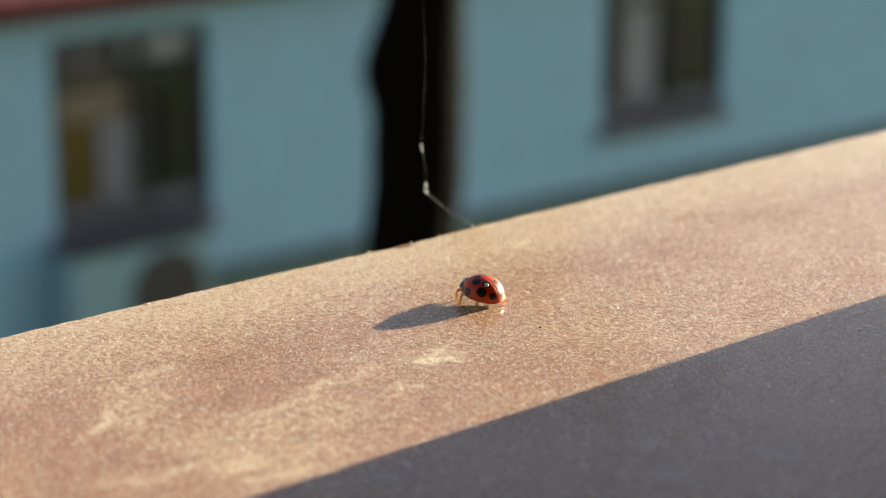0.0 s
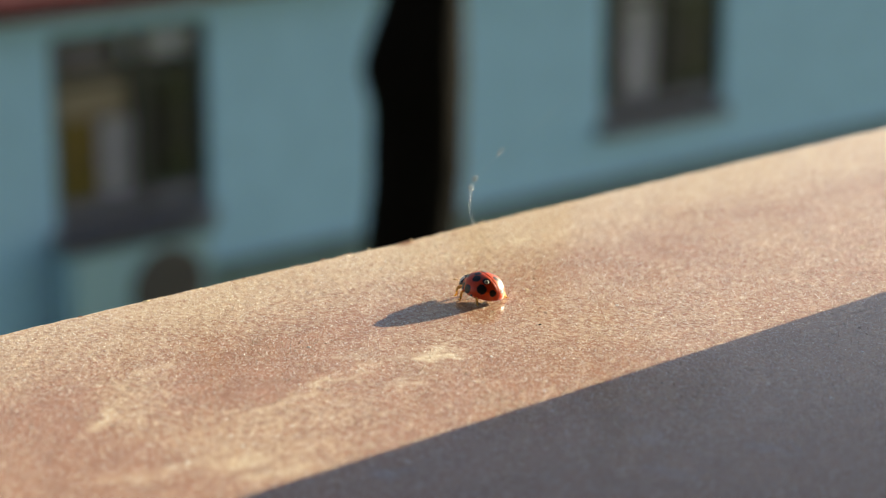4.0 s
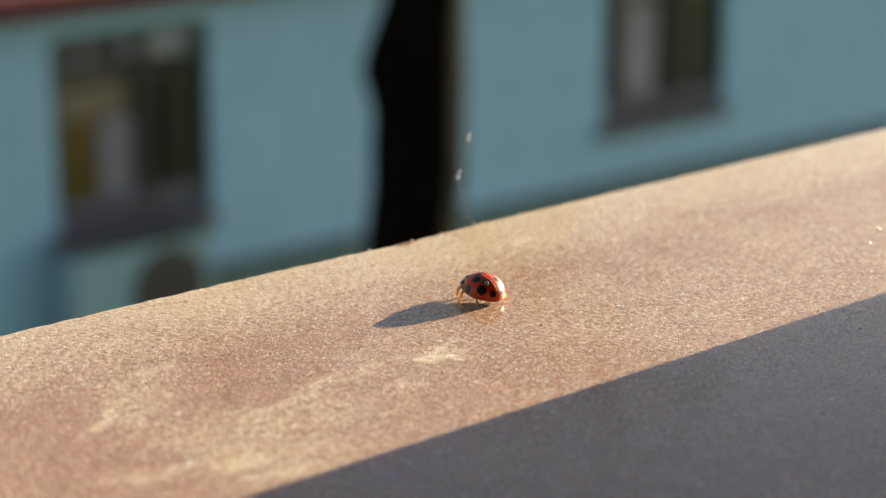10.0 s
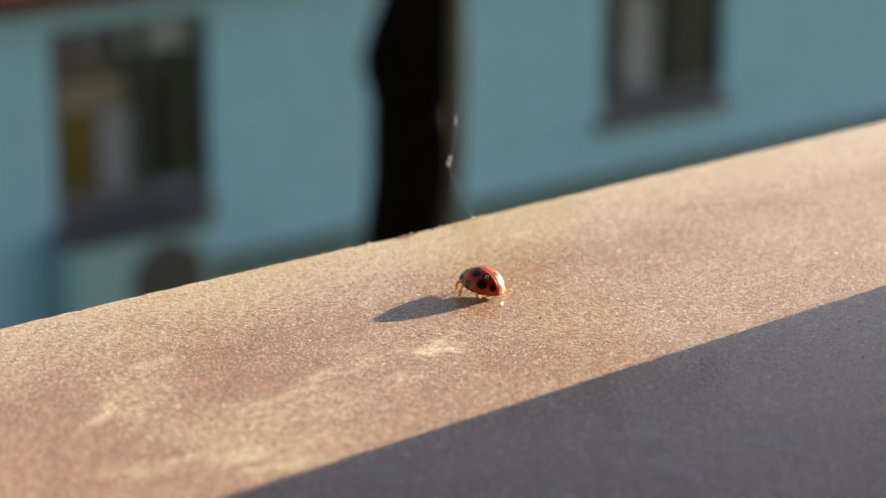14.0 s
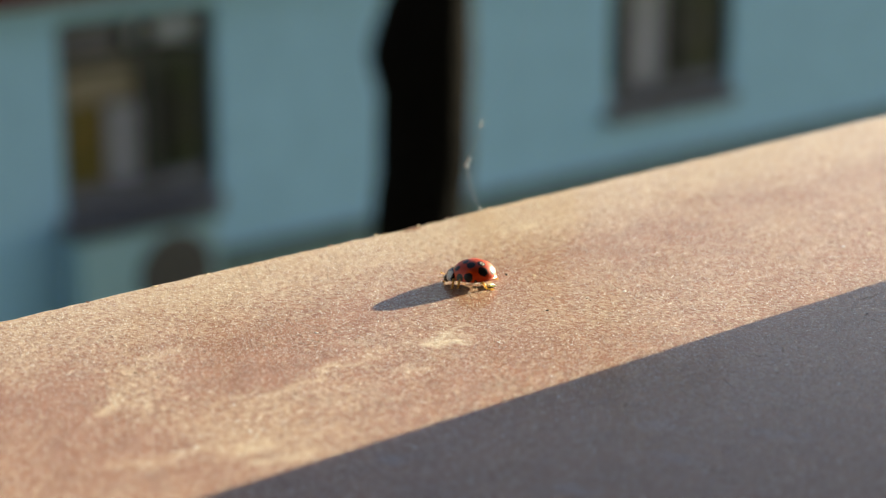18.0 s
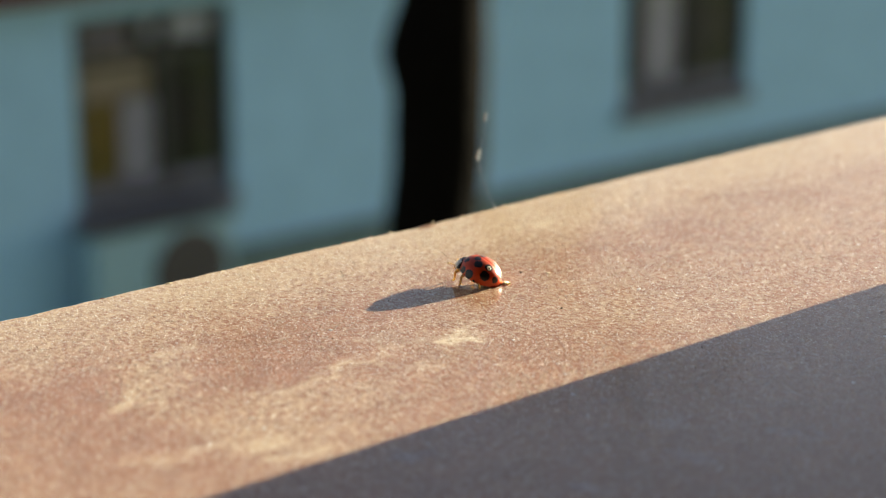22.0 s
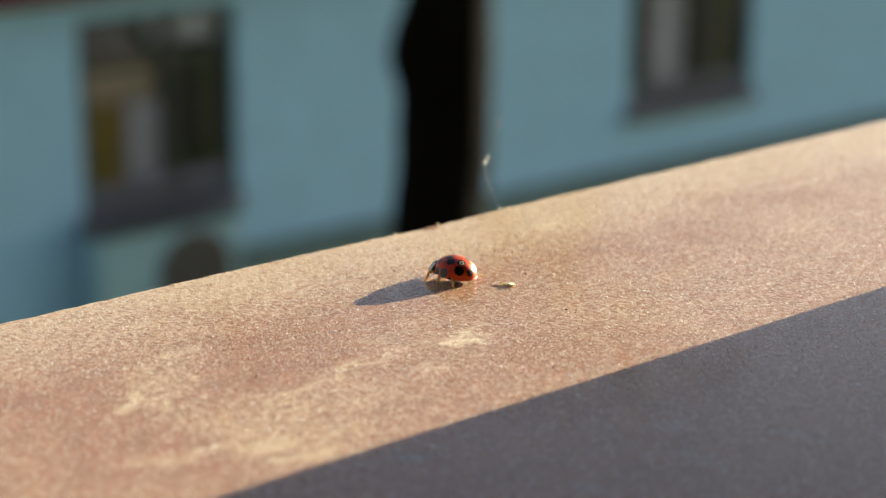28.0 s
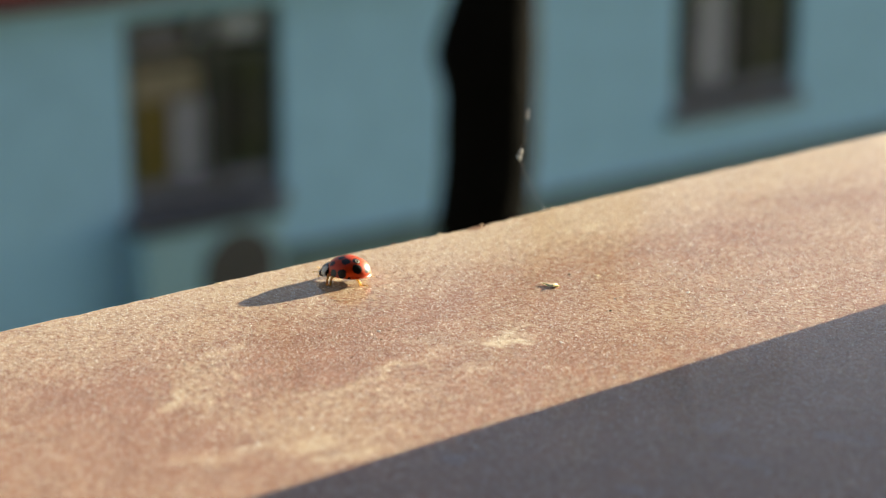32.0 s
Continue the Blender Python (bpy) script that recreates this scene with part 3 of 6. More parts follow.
def build_cooler():
    """The outdoor unit of an air conditioner on brackets under the window."""
    t = thing("air_conditioner", HOUSE @ pose(-2.90, -0.22, 0.47), "off-white outdoor air conditioner unit with a dark fan", "air conditioner")
    part("body", boxes((-0.38, -0.14, 0.0, 0.64, 0.08, 0.66), bevel=0.03), "unit", t)
    # sheet added over the body to make its bright top face dark
    part("dark_top_sheet", boxes((-0.40, -0.16, 0.662, 0.66, 0.09, 0.69), bevel=0.008), "frame", t, "dark sheet added over the top")
    bm = bmesh.new()
    bmesh.ops.create_cone(bm, cap_ends=True, segments=40, radius1=0.28, radius2=0.27, depth=0.02, matrix=pose(0.31, -0.145, 0.34, 90))
    part("fan_ring", bm, "fan", t, "dark round fan opening")
    for k in range(7):
        part("grille_bar", tube(bmesh.new(), [(0.31 - 0.25, -0.165, 0.13 + 0.06 * k), (0.31 + 0.25, -0.165, 0.13 + 0.06 * k)], [0.006] * 2, 6), "fan", t)
    part("bracket", boxes((-0.32, -0.13, -0.05, -0.28, 0.22, 0.0)), "fan", t)
    part("bracket", boxes((0.44, -0.13, -0.05, 0.48, 0.22, 0.0)), "fan", t)


build_cooler()


def build_tree():
    tree = thing("tree", pose(5.78, 6.58, 0), "old tree with a dark knotted trunk before the house", "tree")
    side = Vector((0.742, -0.671, 0.0))
    away = Vector((0.671, 0.742, 0.0))
    # height, shift of the axis to the side, radius
    prof = [(-0.2, 0.01, 0.33), (0.4, 0.01, 0.265), (1.2, 0.03, 0.23), (1.9, 0.0, 0.205), (2.22, 0.0, 0.202), (2.55, 0.03, 0.202), (2.80, 0.04, 0.198),
            (2.97, 0.02, 0.226), (3.08, 0.03, 0.212), (3.28, 0.06, 0.172), (3.7, 0.08, 0.165), (4.3, 0.04, 0.145), (5.2, 0.08, 0.11), (6.2, 0.02, 0.07), (7.0, 0.06, 0.03)]
    bm = bmesh.new()
    seg, rows = 28, []
    fine = []
    for (z0, s0, r0), (z1, s1, r1) in zip(prof, prof[1:]):
        n = max(2, int((z1 - z0) / 0.08))
        for i in range(n):
            u = i / n
            u = u * u * (3 - 2 * u)
            fine.append((z0 + (z1 - z0) * i / n, s0 + (s1 - s0) * u, r0 + (r1 - r0) * u))
    for z, s, r in fine:
        ring = []
        for k in range(seg):
            a = k * math.tau / seg
            rr = r * (1 + 0.06 * noise.noise((math.cos(a) * 2.2, math.sin(a) * 2.2, z * 1.5)) + 0.05 * abs(noise.noise((math.cos(a) * 6, math.sin(a) * 6, z * 2))))
            ring.append(bm.verts.new(side * (s - 0.02 + rr * math.cos(a)) + away * rr * math.sin(a) + Vector((0, 0, z))))
        rows.append(ring)
    for r0, r1 in zip(rows, rows[1:]):
        for k in range(seg):
            bm.faces.new((r0[k], r0[(k + 1) % seg], r1[(k + 1) % seg], r1[k]))
    bm.faces.new(rows[-1])
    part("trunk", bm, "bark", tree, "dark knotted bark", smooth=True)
    rng = random.Random(8)
    tips = []
    for i in range(11):
        z = 4.2 + i * 0.24
        a = i * 2.4
        ln = 1.7 - i * 0.08
        d = Vector((math.cos(a), math.sin(a), 0.75))
        pts = [Vector((0, 0, z)) + d * (ln * k / 5) + Vector((rng.uniform(-.06, .06), rng.uniform(-.06, .06), 0.05 * k)) for k in range(6)]
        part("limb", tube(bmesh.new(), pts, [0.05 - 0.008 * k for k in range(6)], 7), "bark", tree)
        tips += pts[2:]
    bm = bmesh.new()
    for p in tips:
        for k in range(55):
            c = p + Vector((rng.gauss(0, .25), rng.gauss(0, .25), rng.gauss(0, .22)))
            m = Matrix.Translation(c) @ Euler((rng.uniform(0, 6), rng.uniform(0, 6), rng.uniform(0, 6))).to_matrix().to_4x4()
            q = [bm.verts.new(m @ Vector(v)) for v in ((0, -0.045, 0), (0.022, 0, 0.006), (0, 0.05, 0), (-0.022, 0, 0.006))]
            bm.faces.new(q)
    part("crown", bm, "leaf", tree, "thin dull green leaves")


build_tree()


# ---- the ladybird ----
def mm(bm):
    bmesh.ops.scale(bm, vec=(0.001, 0.001, 0.001), verts=bm.verts)
    return bm


def half_dome(sgn):
    """One wing case with its rolled rim and a thin groove at the seam."""
    bm = bmesh.new()
    c, a, b, h, z0 = BACK
    nu, nv = 36, 20
    rows = []
    for j in range(nv + 1):
        v = j / nv
        row = []
        for i in range(nu + 1):
            th = math.pi * i / nu
            r = math.sin(v * math.pi / 2)
            x, y = c + a * r * math.cos(th), b * r * math.sin(th)
            if x > c:
                x = c + (x - c) * (1 - 0.05 * (y / b) ** 2)
            zz = z0 + h * math.cos(v * math.pi / 2) ** 0.9
            # the front is cut a little steeper, the rear drawn to a point
            if x < c:
                y *= 1 - 0.10 * ((c - x) / a) ** 2
            y = max(y, 0.012)
            seam = 0.03 * math.exp(-(y / 0.06) ** 2)
            row.append(bm.verts.new((x, sgn * y, zz - seam)))
        rows.append(row)
    rim = [bm.verts.new((c + (v.co.x - c) * 1.035, v.co.y * 1.035, z0 - 0.05)) for v in rows[-1]]
    low = [bm.verts.new((c + (v.co.x - c) * 0.97, v.co.y * 0.97, z0 - 0.13)) for v in rows[-1]]
    rows += [rim, low]
    for r0, r1 in zip(rows, rows[1:]):
        for i in range(nu):
            bm.faces.new((r0[i], r0[i + 1], r1[i + 1], r1[i]))
    bmesh.ops.remove_doubles(bm, verts=bm.verts, dist=0.002)
    return mm(bm)


def build_beetle():
    bug = thing("ladybird", pose(0, 0, SILL), "glossy red ladybird with black spots and amber legs on the sill", "ladybird")
    part("wing_case", half_dome(1), "shell", bug, "red wing case with black spots", smooth=True)
    part("wing_case", half_dome(-1), "shell", bug, "red wing case with black spots", smooth=True)
    bm = ball(bmesh.new(), -0.7, 0, 0.80, 2.46, 2.18, 0.46, seg=28, rings=12)
    part("belly", mm(bm), "belly", bug, "dark brown belly", smooth=True)
    # shield behind the head
    bm = ball(bmesh.new(), 1.66, 0, 0.90, 0.95, 1.56, 0.90, turn=Euler((0, radians(26), 0)).to_matrix().to_4x4(), seg=28, rings=16)
    for v in bm.verts:
        v.co.z = max(v.co.z, 0.48)
    shield = part("shield", mm(bm), "shield", bug, "black shield with cream side patches", smooth=True)
    bm = ball(bmesh.new(), 2.42, 0, 0.58, 0.48, 0.70, 0.48, seg=20, rings=12)
    head = part("head", mm(bm), "chitin", bug, "black head", smooth=True)
    for s in (1, -1):
        part("eye", mm(ball(bmesh.new(), 2.46, 0.55 * s, 0.74, 0.20, 0.17, 0.22)), "eye", head, smooth=True)
        part("face_patch", mm(ball(bmesh.new(), 2.69, 0.25 * s, 0.75, 0.19, 0.14, 0.19)), "white", head, "cream face patch", smooth=True)
        bm = tube(bmesh.new(), [(2.66, 0.45 * s, 0.60), (2.90, 0.70 * s, 0.78), (3.15, 0.92 * s, 0.88), (3.38, 1.08 * s, 0.86)], [0.045, 0.03, 0.03, 0.055], 7)
        part("antenna", mm(bm), "amber", head, "amber antenna", smooth=True)
        bm = tube(bmesh.new(), [(2.78, 0.2 * s, 0.36), (2.88, 0.33 * s, 0.22), (2.92, 0.36 * s, 0.10)], [0.07, 0.07, 0.10], 7)
        part("palp", mm(bm), "amber", head, "amber palp", smooth=True)
    # a ring-shaped glint, modelled as a pale ring on one left wing case spot
    rx, ry = -1.80, 0.86
    pts = [(rx + 0.2 * math.cos(a), ry + 0.2 * math.sin(a)) for a in [k * math.tau / 14 for k in range(15)]]
    bm = tube(bmesh.new(), [(x, y, dome(x, y) + 0.012) for x, y in pts], [0.06] * 15, 6)
    part("glint_ring", mm(bm), "white", bug, "pale ring shaped as a glint", smooth=True)
    legs = []
    for s in (1, -1):
        for hx, fwd, out in ((1.50, 0.30, 0.95), (0.65, 0.14, 1.22), (-0.8, -1.15, 1.0)):
            far = 1.4 if fwd < 0 else 1.0
            # femur from the hip, then shin and foot, in the leg's own space
            kx, ky, kz = fwd * 0.75, s * out * 1.00, 0.14
            fx, fy, fz = fwd * 1.30, s * out * 1.32, -0.72
            leg = part("leg", mm(tube(bmesh.new(), [(0, 0, 0), (kx * 0.5, ky * 0.5, 0.1), (kx, ky, kz)], [0.18, 0.21, 0.16], 8)), "amber", bug,
                       "amber leg", smooth=True, m=pose(hx * 0.001, s * 0.0010, 0.00065))
            part("shin", mm(tube(bmesh.new(), [(kx, ky, kz), ((kx + fx) / 2, (ky + fy) / 2, -0.15), (fx, fy, fz)], [0.16, 0.15, 0.12], 8)), "amber", leg, smooth=True)
            part("foot", mm(tube(bmesh.new(), [(fx, fy, fz), (fx + fwd * 0.3 * far, fy + s * 0.2, fz - 0.02), (fx + fwd * 0.5 * far, fy + s * 0.32, fz + 0.03)], [0.13, 0.11, 0.06], 7)), "amber", leg, smooth=True)
            legs.append(leg)
    return bug, legs, (shield, head)


bug, legs, foreparts = build_beetle()

# ---- small things on the sill ----
build_grains()
crumb("crumb", "pale", 6.6, -0.6, 0.5, 1.0, "pale tan crumb on the sill", 0.25, 1.3, 20)
crumb("crumb", "dark", 4.4, 1.9, 0.26, 2.0, "dark brown sliver on the sill", 0.5, 2.6, 60)
crumb("crumb", "dark", -2.0, -11.6, 0.28, 3.0, "dark brown crumb on the sill", 0.6, 1.4, 10)
crumb("crumb", "rust", 9.6, 24.9, 1.2, 4.0, "flat rust brown chip on the outer edge of the sill", 0.10, 2.4, 5)
crumb("crumb", "pale", 11.2, 25.5, 0.34, 7.0, "pale upright splinter on the outer edge of the sill", 0.9, 1.0, 30)
crumb("crumb", "pale", 51.6, -15.7, 0.5, 5.0, "pale crumb on the sill", 0.3, 1.2, 40)
crumb("crumb", "pale", 24.3, 26.2, 0.26, 6.0, "pale crumb on the outer edge of the sill", 0.7, 1.0, 0)
# paler specks in the sun, in the shade and along the outer edge: x, y, size
for k, (x, y, size) in enumerate(((44.3, -17.3, 0.34), (9.9, -12.3, 0.42), (-13.9, -16.2, 0.32), (-26.5, -0.5, 0.34), (-50.3, -20.1, 0.34),
                                  (-49.3, -17.0, 0.28), (-56.7, -20.1, 0.3), (-46.9, -12.9, 0.26), (-17.6, -28.0, 0.24), (-8.6, -22.0, 0.24))):
    crumb("crumb", "chalk", x, y, size, 11.0 + k, "tiny white mineral speck in the sun", 0.3, 1.3, 37 * k)
for k, (x, y, size) in enumerate(((-21.3, -32.8, 0.30), (2.6, -49.2, 0.40), (17.2, -42.0, 0.30), (-41.2, -33.6, 0.32), (-9.7, -35.2, 0.2), (-3.9, -37.3, 0.2))):
    crumb("crumb", "chalk", x, y, size, 31.0 + k, "tiny white speck in the shade of the wall", 0.10, 1.6, 41 * k)
for k, (x, y, size) in enumerate(((23.9, -36.5, 0.26), (16.1, -38.3, 0.16), (3.5, -38.0, 0.18), (9.5, -34.2, 0.14), (22.1, -31.1, 0.14), (39.7, -3.8, 0.2))):
    crumb("crumb", "dark", x, y, size, 51.0 + k, "tiny dark brown speck on the sill", 0.4, 1.4, 53 * k)
for k, (x, size, mat) in enumerate(((-38.9, 0.36, "rust"), (-29.8, 0.5, "pale"), (-15.5, 0.34, "rust"), (-3.3, 0.42, "rust"), (4.3, 0.36, "pale"),
                                    (46.3, 0.4, "rust"), (71.7, 0.5, "rust"), (-22.0, 0.28, "pale"), (1.0, 0.3, "rust"), (16.5, 0.3, "rust"))):
    crumb("crumb", mat, x, 25.9, size, 71.0 + k, {"rust": "small rust brown flake on the outer edge", "pale": "small pale flake on the outer edge"}[mat], 0.3, 1.7, 11 * k - 30)


def build_dropping():
    # the ladybird's dropping, inside its body until 17 s
    t = thing("beetle_dropping", pose(0, 0, SILL), "pale yellow star-shaped ladybird dropping on the sill", "crumb")
    part("body", mm(ball(bmesh.new(), 0.05, 0, 0.20, 0.52, 0.34, 0.20)), "yellow", t, smooth=True)
    for pts in ([(0.2, 0.0, 0.22), (0.75, -0.03, 0.28), (1.25, -0.10, 0.34)], [(-0.2, 0.03, 0.2), (-0.65, 0.10, 0.27), (-1.0, 0.12, 0.34)],
                [(0.0, -0.1, 0.18), (-0.15, -0.55, 0.2), (-0.3, -1.0, 0.1)], [(-0.05, 0.05, 0.26), (-0.3, 0.35, 0.40), (-0.45, 0.60, 0.50)]):
        part("arm", mm(tube(bmesh.new(), pts, [0.16, 0.13, 0.05], 7)), "yellow", t, smooth=True)
    return t


dropping = build_dropping()


def build_thread():
    """A loose spider thread, held at the sill's edge, in three stiff pieces that swing."""
    t = thing("spider_thread", pose(0.02307, 0.02660, SILL, 0, 0, -42.11), "fine white spider thread waving from the outer edge of the sill", "spider thread")
    pieces = []
    for name, ln, bow in (("low_strand", 7.8, -0.3), ("middle_strand", 6.2, 0.2), ("upper_strand", 26.0, 0.8)):
        n = 8
        pts = [(bow * math.sin(math.pi * k / n), 0, ln * k / n) for k in range(n + 1)]
        strand = part(name, mm(tube(bmesh.new(), pts, [{"low_strand": 0.022, "middle_strand": 0.011}.get(name, 0.007)] * (n + 1), 5)), "silk", t, smooth=True)
        beads = {"low_strand": [(0.0, 0.13), (1.0, 0.22)], "middle_strand": [(0.13, 0.21), (0.9, 0.16), (1.0, 0.14)], "upper_strand": []}[name]
        for f, r in beads:
            part("bead", mm(ball(bmesh.new(), bow * math.sin(math.pi * f), 0, ln * f, r, r, r * 1.7)), "silk", strand, smooth=True)
        pieces.append(strand)
    return t, pieces


thread, strands = build_thread()


def motions():
    walk(bug, [
        (0.0, pose(0.00013, 0.00102, SILL + 0.00043, 0, -14.0, 89.9)),
        (1.0, pose(0.00011, 0.00099, SILL + 0.00043, 0, -14.0, 89.9)),
        (2.0, pose(0.00010, 0.00102, SILL + 0.00043, 0, -14.0, 89.9)),
        (3.0, pose(0.00018, 0.00107, SILL + 0.00043, 0, -14.0, 89.9)),
        (3.5, pose(0.00023, 0.00108, SILL + 0.00043, 0, -14.0, 89.9)),
        (5.5, pose(0.00005, 0.00090, SILL + 0.00043, 0, -14.0, 90.9)),
        (6.0, pose(0.00035, 0.00123, SILL + 0.00043, 0, -14.0, 90.9)),
        (7.0, pose(0.00054, 0.00134, SILL + 0.00043, 0, -14.0, 89.9)),
        (8.0, pose(0.00025, 0.00110, SILL + 0.00043, 0, -14.0, 89.9)),
        (9.0, pose(0.00011, 0.00110, SILL + 0.00043, 0, -14.0, 88.9)),
        (10.0, pose(0.00015, 0.00104, SILL + 0.00043, 0, -14.0, 88.9)),
        (11.0, pose(0.00014, 0.00101, SILL + 0.00043, 0, -14.0, 89.9)),
        (12.0, pose(-0.00006, 0.00085, SILL + 0.00043, 0, -14.0, 90.9)),
        (13.0, pose(-0.00018, 0.00080, SILL + 0.00043, 0, -14.0, 90.9)),
        (14.0, pose(-0.00026, 0.00062, SILL + 0.00043, 0, -14.0, 90.9)),
        (14.5, pose(-0.00017, 0.00077, SILL + 0.00043, 0, -14.0, 91.9)),
        (16.5, pose(-0.00036, 0.00118, SILL + 0.00040, 0, -10.0, 96.9)),
        (17.0, pose(-0.00114, 0.00173, SILL + 0.00022, 0, -6.0, 107.9)),
        (17.5, pose(-0.00174, 0.00166, SILL + 0.00012, 0, -1.0, 117.9)),
        (18.0, pose(-0.00145, 0.00227, SILL + 0.00008, 0, 1.0, 129.9)),
        (18.5, pose(-0.00214, 0.00197, SILL + 0.00010, 0, 0.0, 134.9)),
        (19.0, pose(-0.00257, 0.00262, SILL + 0.00012, 0, -1.0, 137.9)),
        (19.5, pose(-0.00297, 0.00214, SILL + 0.00016, 0, -4.0, 132.9)),
        (20.0, pose(-0.00221, 0.00291, SILL + 0.00032, 0, -12.0, 125.9)),
        (20.5, pose(-0.00253, 0.00298, SILL + 0.00056, 0, -19.0, 110.9)),
        (21.0, pose(-0.00250, 0.00267, SILL + 0.00056, 0, -22.0, 105.9)),
        (21.5, pose(-0.00276, 0.00235, SILL + 0.00056, 0, -22.0, 104.9)),
        (22.0, pose(-0.00244, 0.00275, SILL + 0.00056, 0, -23.0, 105.9)),
        (22.5, pose(-0.00261, 0.00258, SILL + 0.00056, 0, -22.0, 105.9)),
        (23.0, pose(-0.00259, 0.00279, SILL + 0.00056, 0, -22.0, 107.9)),
        (24.0, pose(-0.00264, 0.00259, SILL + 0.00056, 0, -22.0, 109.9)),
        (25.0, pose(-0.00268, 0.00255, SILL + 0.00056, 0, -22.0, 108.9)),
        (25.5, pose(-0.00255, 0.00290, SILL + 0.00056, 0, -21.0, 109.9)),
        (27.5, pose(-0.00351, 0.00506, SILL + 0.00012, 0, -8.0, 105.9)),
        (28.0, pose(-0.00375, 0.00630, SILL + 0.00012, 0, -8.0, 107.9)),
        (28.5, pose(-0.00452, 0.00713, SILL + 0.00016, 0, -4.0, 109.9)),
        (29.0, pose(-0.00593, 0.00674, SILL + 0.00012, 0, -1.0, 121.9)),
        (29.5, pose(-0.00681, 0.00762, SILL + 0.00010, 0, 0.0, 128.9)),
        (30.0, pose(-0.00755, 0.00883, SILL + 0.00010, 0, 0.0, 129.9)),
        (30.3, pose(-0.00856, 0.00950, SILL + 0.00012, 0, -1.0, 127.9)),
        (30.6, pose(-0.00938, 0.01084, SILL + 0.00012, 0, -1.0, 128.9)),
        (30.9, pose(-0.01053, 0.01138, SILL + 0.00016, 0, -4.0, 129.9)),
        (31.1, pose(-0.01129, 0.01220, SILL + 0.00016, 0, -4.0, 129.9)),
        (31.3, pose(-0.01254, 0.01310, SILL + 0.00016, 0, -4.0, 129.9)),
        (31.5, pose(-0.01400, 0.01554, SILL + 0.00016, 0, -4.0, 131.9)),
        (31.7, pose(-0.01601, 0.01676, SILL + 0.00016, 0, -4.0, 132.9)),
        (31.9, pose(-0.01755, 0.01733, SILL + 0.00016, 0, -4.0, 132.9)),
        (32.0, pose(-0.01769, 0.01759, SILL + 0.00016, 0, -4.0, 130.9)),
    ])
    # shield and head nod about the neck as the body is raised and lowered
    def neck(a):
        turn = pose(0, 0, 0, 0, a, 0)
        return Matrix.Translation((0.0011, 0, 0.0010)) @ turn @ Matrix.Translation((-0.0011, 0, -0.0010))
    for fore in foreparts:
        walk(fore, [(t, neck(a)) for t, a in ((0.0, 9), (14.5, 9), (16.5, 7), (17.5, 1), (19.0, 1), (19.5, 4), (20.5, 15), (25.5, 16), (27.5, 8),
                                              (28.5, 5), (29.0, 1), (31.0, 2), (32.0, 3))])
    walk(dropping, [
        (0.0, pose(0.00013, 0.00012, SILL + 0.00075, 0, 0, 89.9)),
        (1.0, pose(0.00010, 0.00009, SILL + 0.00075, 0, 0, 89.9)),
        (2.0, pose(0.00010, 0.00012, SILL + 0.00075, 0, 0, 89.9)),
        (3.0, pose(0.00018, 0.00017, SILL + 0.00075, 0, 0, 89.9)),
        (3.5, pose(0.00022, 0.00018, SILL + 0.00075, 0, 0, 89.9)),
        (5.5, pose(0.00006, -0.00000, SILL + 0.00075, 0, 0, 90.9)),
        (6.0, pose(0.00037, 0.00033, SILL + 0.00075, 0, 0, 90.9)),
        (7.0, pose(0.00054, 0.00044, SILL + 0.00075, 0, 0, 89.9)),
        (8.0, pose(0.00025, 0.00020, SILL + 0.00075, 0, 0, 89.9)),
        (9.0, pose(0.00010, 0.00020, SILL + 0.00075, 0, 0, 88.9)),
        (10.0, pose(0.00013, 0.00014, SILL + 0.00075, 0, 0, 88.9)),
        (11.0, pose(0.00014, 0.00011, SILL + 0.00075, 0, 0, 89.9)),
        (12.0, pose(-0.00005, -0.00005, SILL + 0.00075, 0, 0, 90.9)),
        (13.0, pose(-0.00017, -0.00010, SILL + 0.00075, 0, 0, 90.9)),
        (14.0, pose(-0.00024, -0.00028, SILL + 0.00075, 0, 0, 90.9)),
        (14.5, pose(-0.00014, -0.00013, SILL + 0.00075, 0, 0, 91.9)),
        (16.5, pose(-0.00025, 0.00028, SILL + 0.00075, 0, 0, 96.9)),
        (17.0, pose(-0.00086, 0.00087, SILL + 0.00075, 0, 0, 107.9)),
        (18.0, pose(-0.00050, -0.00031, SILL - 0.00012, 0, 0, 113.9)),
        (18.1, pose(-0.00050, -0.00031, SILL - 0.00012, 0, 0, 113.9)),
        (32.0, pose(-0.00050, -0.00031, SILL - 0.00012, 0, 0, 113.9)),
    ])
